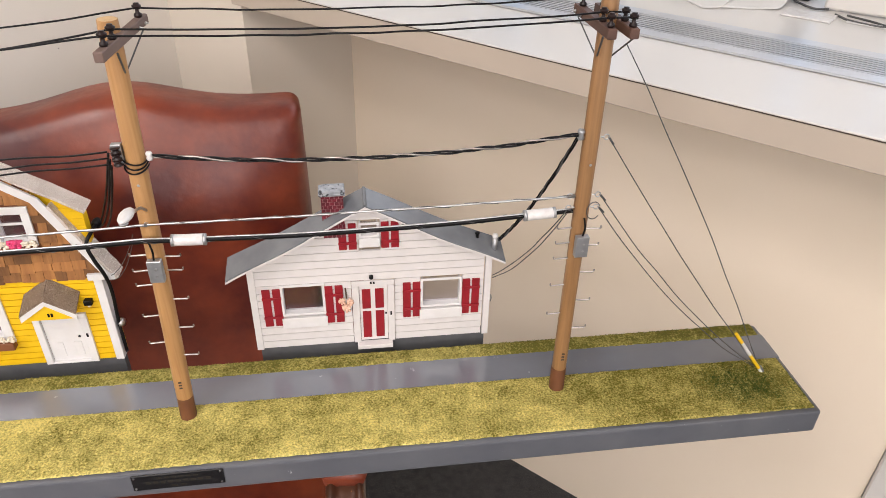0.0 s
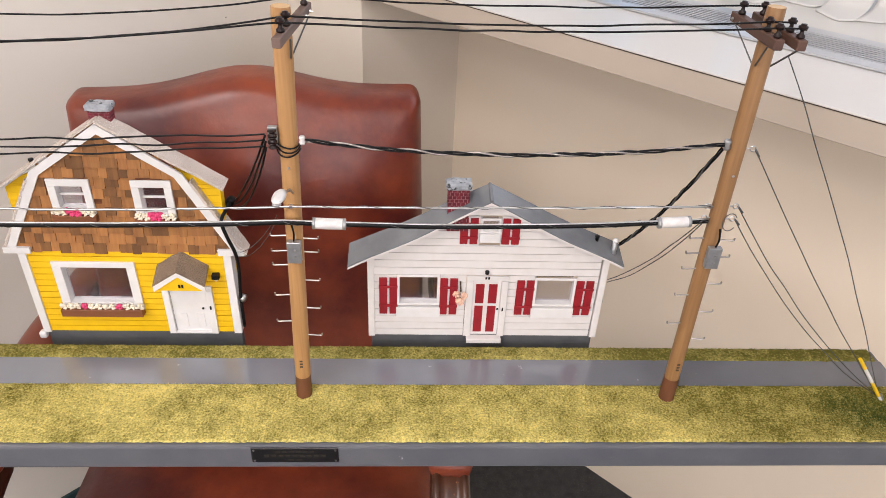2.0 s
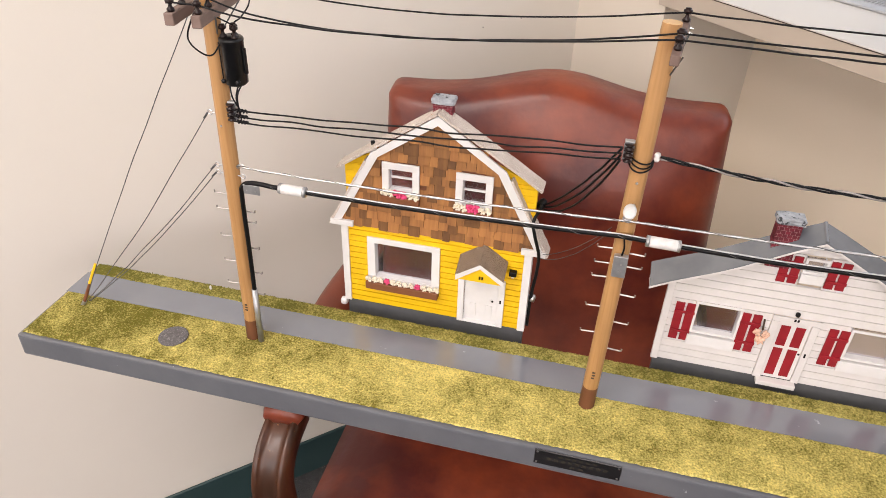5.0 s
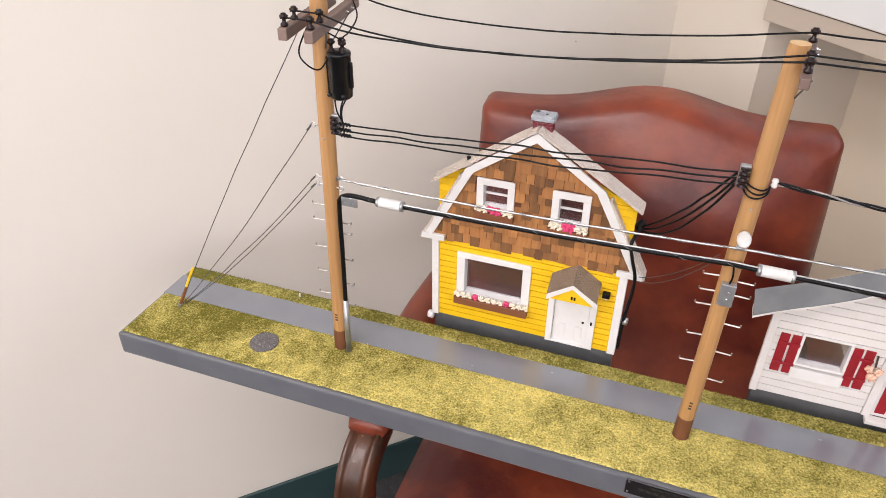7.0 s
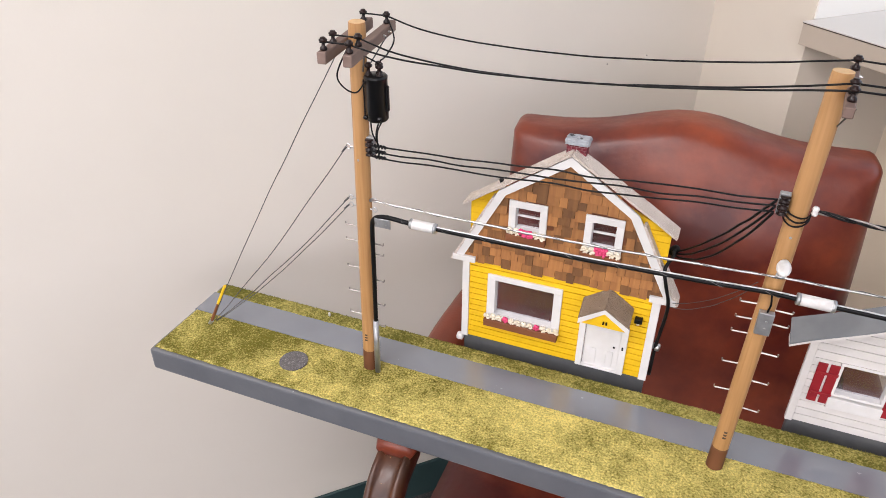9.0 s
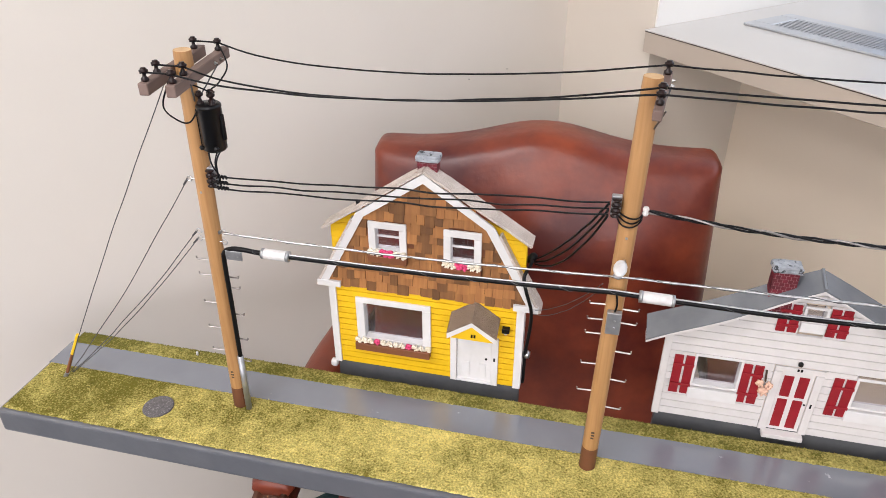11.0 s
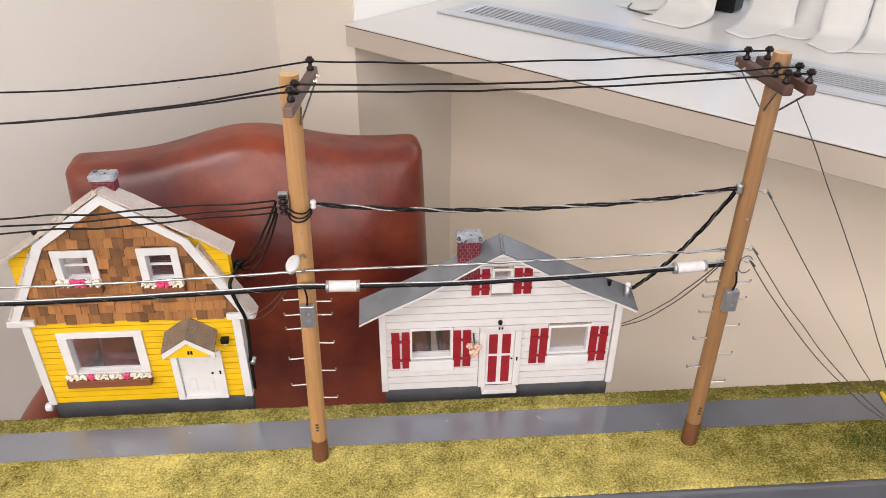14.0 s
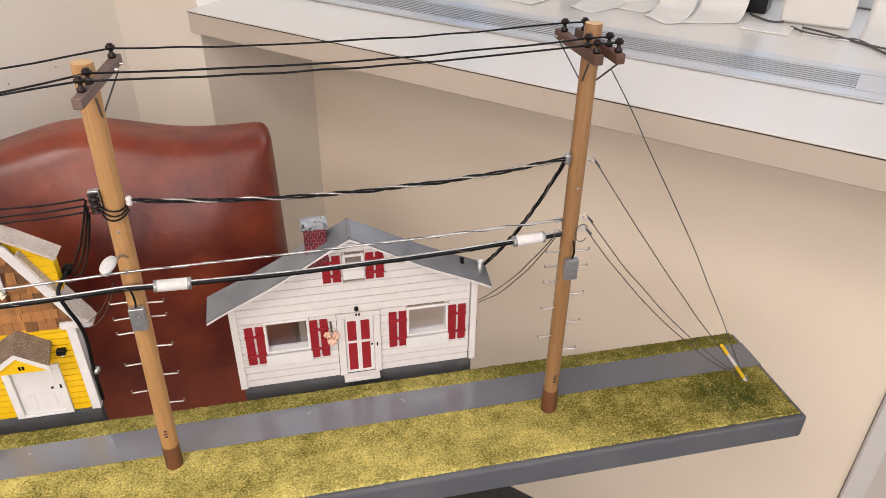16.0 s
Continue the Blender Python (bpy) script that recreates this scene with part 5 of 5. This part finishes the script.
def card_roof(side, tip, tip_z):
    """A bent card roof half, rising towards its back edge and flared at the eave."""
    n = 14
    bm = bmesh.new()
    rows = []
    for i in range(n + 1):
        f = i / n
        x = MID2 + (tip - MID2) * f
        z = 0.9505 + (tip_z - 0.9505) * f - 0.0022 * math.sin(math.pi * f) ** 2
        yf, yb = 0.0855 + 0.001 * math.sin(9 * f), 0.112 + 0.009 * f + 0.001 * math.sin(7 * f)
        up = 0.0092
        rows.append([bm.verts.new(p) for p in ((x, yf, z), (x, yf, z + 0.0022), (x, yb, z + up + 0.0022), (x, yb, z + up))])
    for a, b in zip(rows, rows[1:]):
        for k in range(4):
            bm.faces.new((a[k], a[(k + 1) % 4], b[(k + 1) % 4], b[k]))
    bm.faces.new(rows[0][::-1])
    bm.faces.new(rows[-1])
    part("roof", bm, "slate", white, "grey painted card roof, slightly curled")
    bm = bmesh.new()
    prev = None
    for i in range(n + 1):
        f = i / n
        x = MID2 + (tip - MID2) * f
        z = 0.9505 + (tip_z - 0.9505) * f - 0.0022 * math.sin(math.pi * f) ** 2
        yf = 0.0855 + 0.001 * math.sin(9 * f)
        cur = [bm.verts.new(p) for p in ((x, yf - 0.0004, z - 0.0022), (x, yf - 0.0004, z + 0.0002), (x, Y + 0.002, z + 0.0036), (x, Y + 0.002, z - 0.0022))]
        if prev:
            for k in range(4):
                bm.faces.new((prev[k], prev[(k + 1) % 4], cur[(k + 1) % 4], cur[k]))
        else:
            bm.faces.new(cur[::-1])
        prev = cur
    bm.faces.new(prev)
    part("fascia", bm, "cream_white", white)


card_roof(-1, 0.0465, 0.8605)
card_roof(1, 0.3725, 0.8655)
part("ridge_cap", sweep([(MID2, 0.0855, 0.9525), (MID2, 0.112, 0.9612)], 0.0022, 6), "slate", white)
chimney(white, 0.1605, 0.1855, 0.0985, 0.1135, 0.905, 0.9600, 0.0065, 13, 5)
part("downspout", box(0.3578, 0.3600, Y + 0.004, Y + 0.008, 0.75, 0.846), "black", white, "dark downspout")
part("meter", lathe([(0.004, 0), (0.004, 0.003), (0.005, 0.004), (0.0045, 0.007), (0.0001, 0.008)], (0.3580, Y + 0.014, 0.792), (1, -0.2, 0), 12), "steel", white, "", True)


def shutter(x0, x1, z0, z1):
    sh = part("shutter", box(x0, x0 + (x1 - x0) * 0.44, Y - 0.0030, Y - 0.001, z0, z1, 0.0003), "red", white, "dark red slatted shutter")
    part("slat", box(x1 - (x1 - x0) * 0.44, x1, Y - 0.0030, Y - 0.001, z0, z1, 0.0003), "red", sh)
    for f in (0.22, 0.74):
        z = z0 + (z1 - z0) * f
        part("batten", box(x0 - 0.0004, x1 + 0.0004, Y - 0.0046, Y - 0.0031, z, z + 0.0034, 0.0003), "red", sh)


for x0, x1, z0, z1 in ((0.0825, 0.1045, 0.782, 0.8365), (0.1565, 0.178, 0.7815, 0.8365), (0.2505, 0.272, 0.782, 0.8345), (0.324, 0.3455, 0.782, 0.8345), (0.177, 0.1975, 0.887, 0.922), (0.226, 0.2465, 0.887, 0.922)):
    shutter(x0, x1, z0, z1)
for x0, x1, z1 in ((0.104, 0.1565, 0.8415), (0.272, 0.3235, 0.8385)):
    w = framed(white, x0, x1, 0.7955, z1, Y - 0.001, 0.0032, 0.002)
    part("window_sill", box(x0 - 0.001, x1 + 0.001, Y - 0.005, Y + 0.002, 0.7785, 0.7935, 0.0006), "white", w)
w = framed(white, 0.200, 0.2245, 0.902, 0.922, Y - 0.001, 0.003, 0.002)
part("window_sill", box(0.200, 0.2245, Y - 0.004, Y + 0.002, 0.8895, 0.9015, 0.0005), "white", w)
door = part("door", box(0.1975, 0.2315, Y - 0.0008, Y + 0.002, 0.7485, 0.8335, 0.0003), "cream_white", white, "white door with four red panels")
for x in (0.2005, 0.2165):
    part("panel", box(x, x + 0.0105, Y - 0.0016, Y - 0.0007, 0.753, 0.7945, 0.0003), "red", door)
    part("panel", box(x, x + 0.0105, Y - 0.0016, Y - 0.0007, 0.7985, 0.828, 0.0003), "red", door)
part("knob", lathe([(0.001, 0), (0.0014, 0.001), (0.0001, 0.002)], (0.2292, Y - 0.0008, 0.790), (0, -1, 0), 8), "black", door)
for x0, x1, z0, z1 in ((0.1885, 0.1972, 0.747, 0.8335), (0.2318, 0.240, 0.747, 0.8335), (0.1885, 0.240, 0.8338, 0.8405)):
    part("door_frame", box(x0, x1, Y - 0.0032, Y, z0, z1, 0.0004), "cream_white", white)
part("doorstep", box(0.1925, 0.2365, Y - 0.011, Y - 0.0002, 0.7415, 0.7475, 0.0006), "cream_white", white, "white doorstep")
part("door_lamp", lathe([(0.0022, 0), (0.0026, 0.001), (0.0026, 0.004), (0.0016, 0.0048), (0.0001, 0.0052)], (0.2125, Y - 0.003, 0.8445), seg=10), "black", white, "black round door lamp", True)
part("letter_slot", box(0.2345, 0.2363, Y - 0.0039, Y - 0.0033, 0.788, 0.7935), "black", white)
number_bars(white, 0.213, Y - 0.0035, 0.8385, 2, 0.0032)
wreath = part("wreath", sweep(smoothline([(0.181, Y - 0.002, 0.832), (0.1815, Y - 0.003, 0.825), (0.182, Y - 0.004, 0.818)], 4), 0.0011, 6), "ink", white, "peach rose bunch hung beside the door")
for k, (dx, dz, r) in enumerate(((-0.0055, 0.003, 0.0048), (0.005, 0.002, 0.0048), (0.0, -0.0075, 0.0062))):
    rose((0.1815 + dx, Y - 0.005, 0.812 + dz), r, "petal_peach", wreath, 200 + k)
mast = part("service_mast", sweep([(0.361, 0.101, 0.868), (0.361, 0.100, 0.893)], 0.0032, 10), "zinc", white, "grey service mast", True)
part("mast_cap", lathe([(0.0034, 0), (0.0038, 0.002), (0.003, 0.0038), (0.0001, 0.0042)], (0.361, 0.100, 0.893), seg=10), "white_plastic", mast, "", True)
part("roof_vent", lathe([(0.0022, 0), (0.0022, 0.005), (0.0029, 0.0052), (0.0029, 0.007), (0.0001, 0.007)], (0.341, 0.108, 0.889), seg=8), "black", white, "", True)
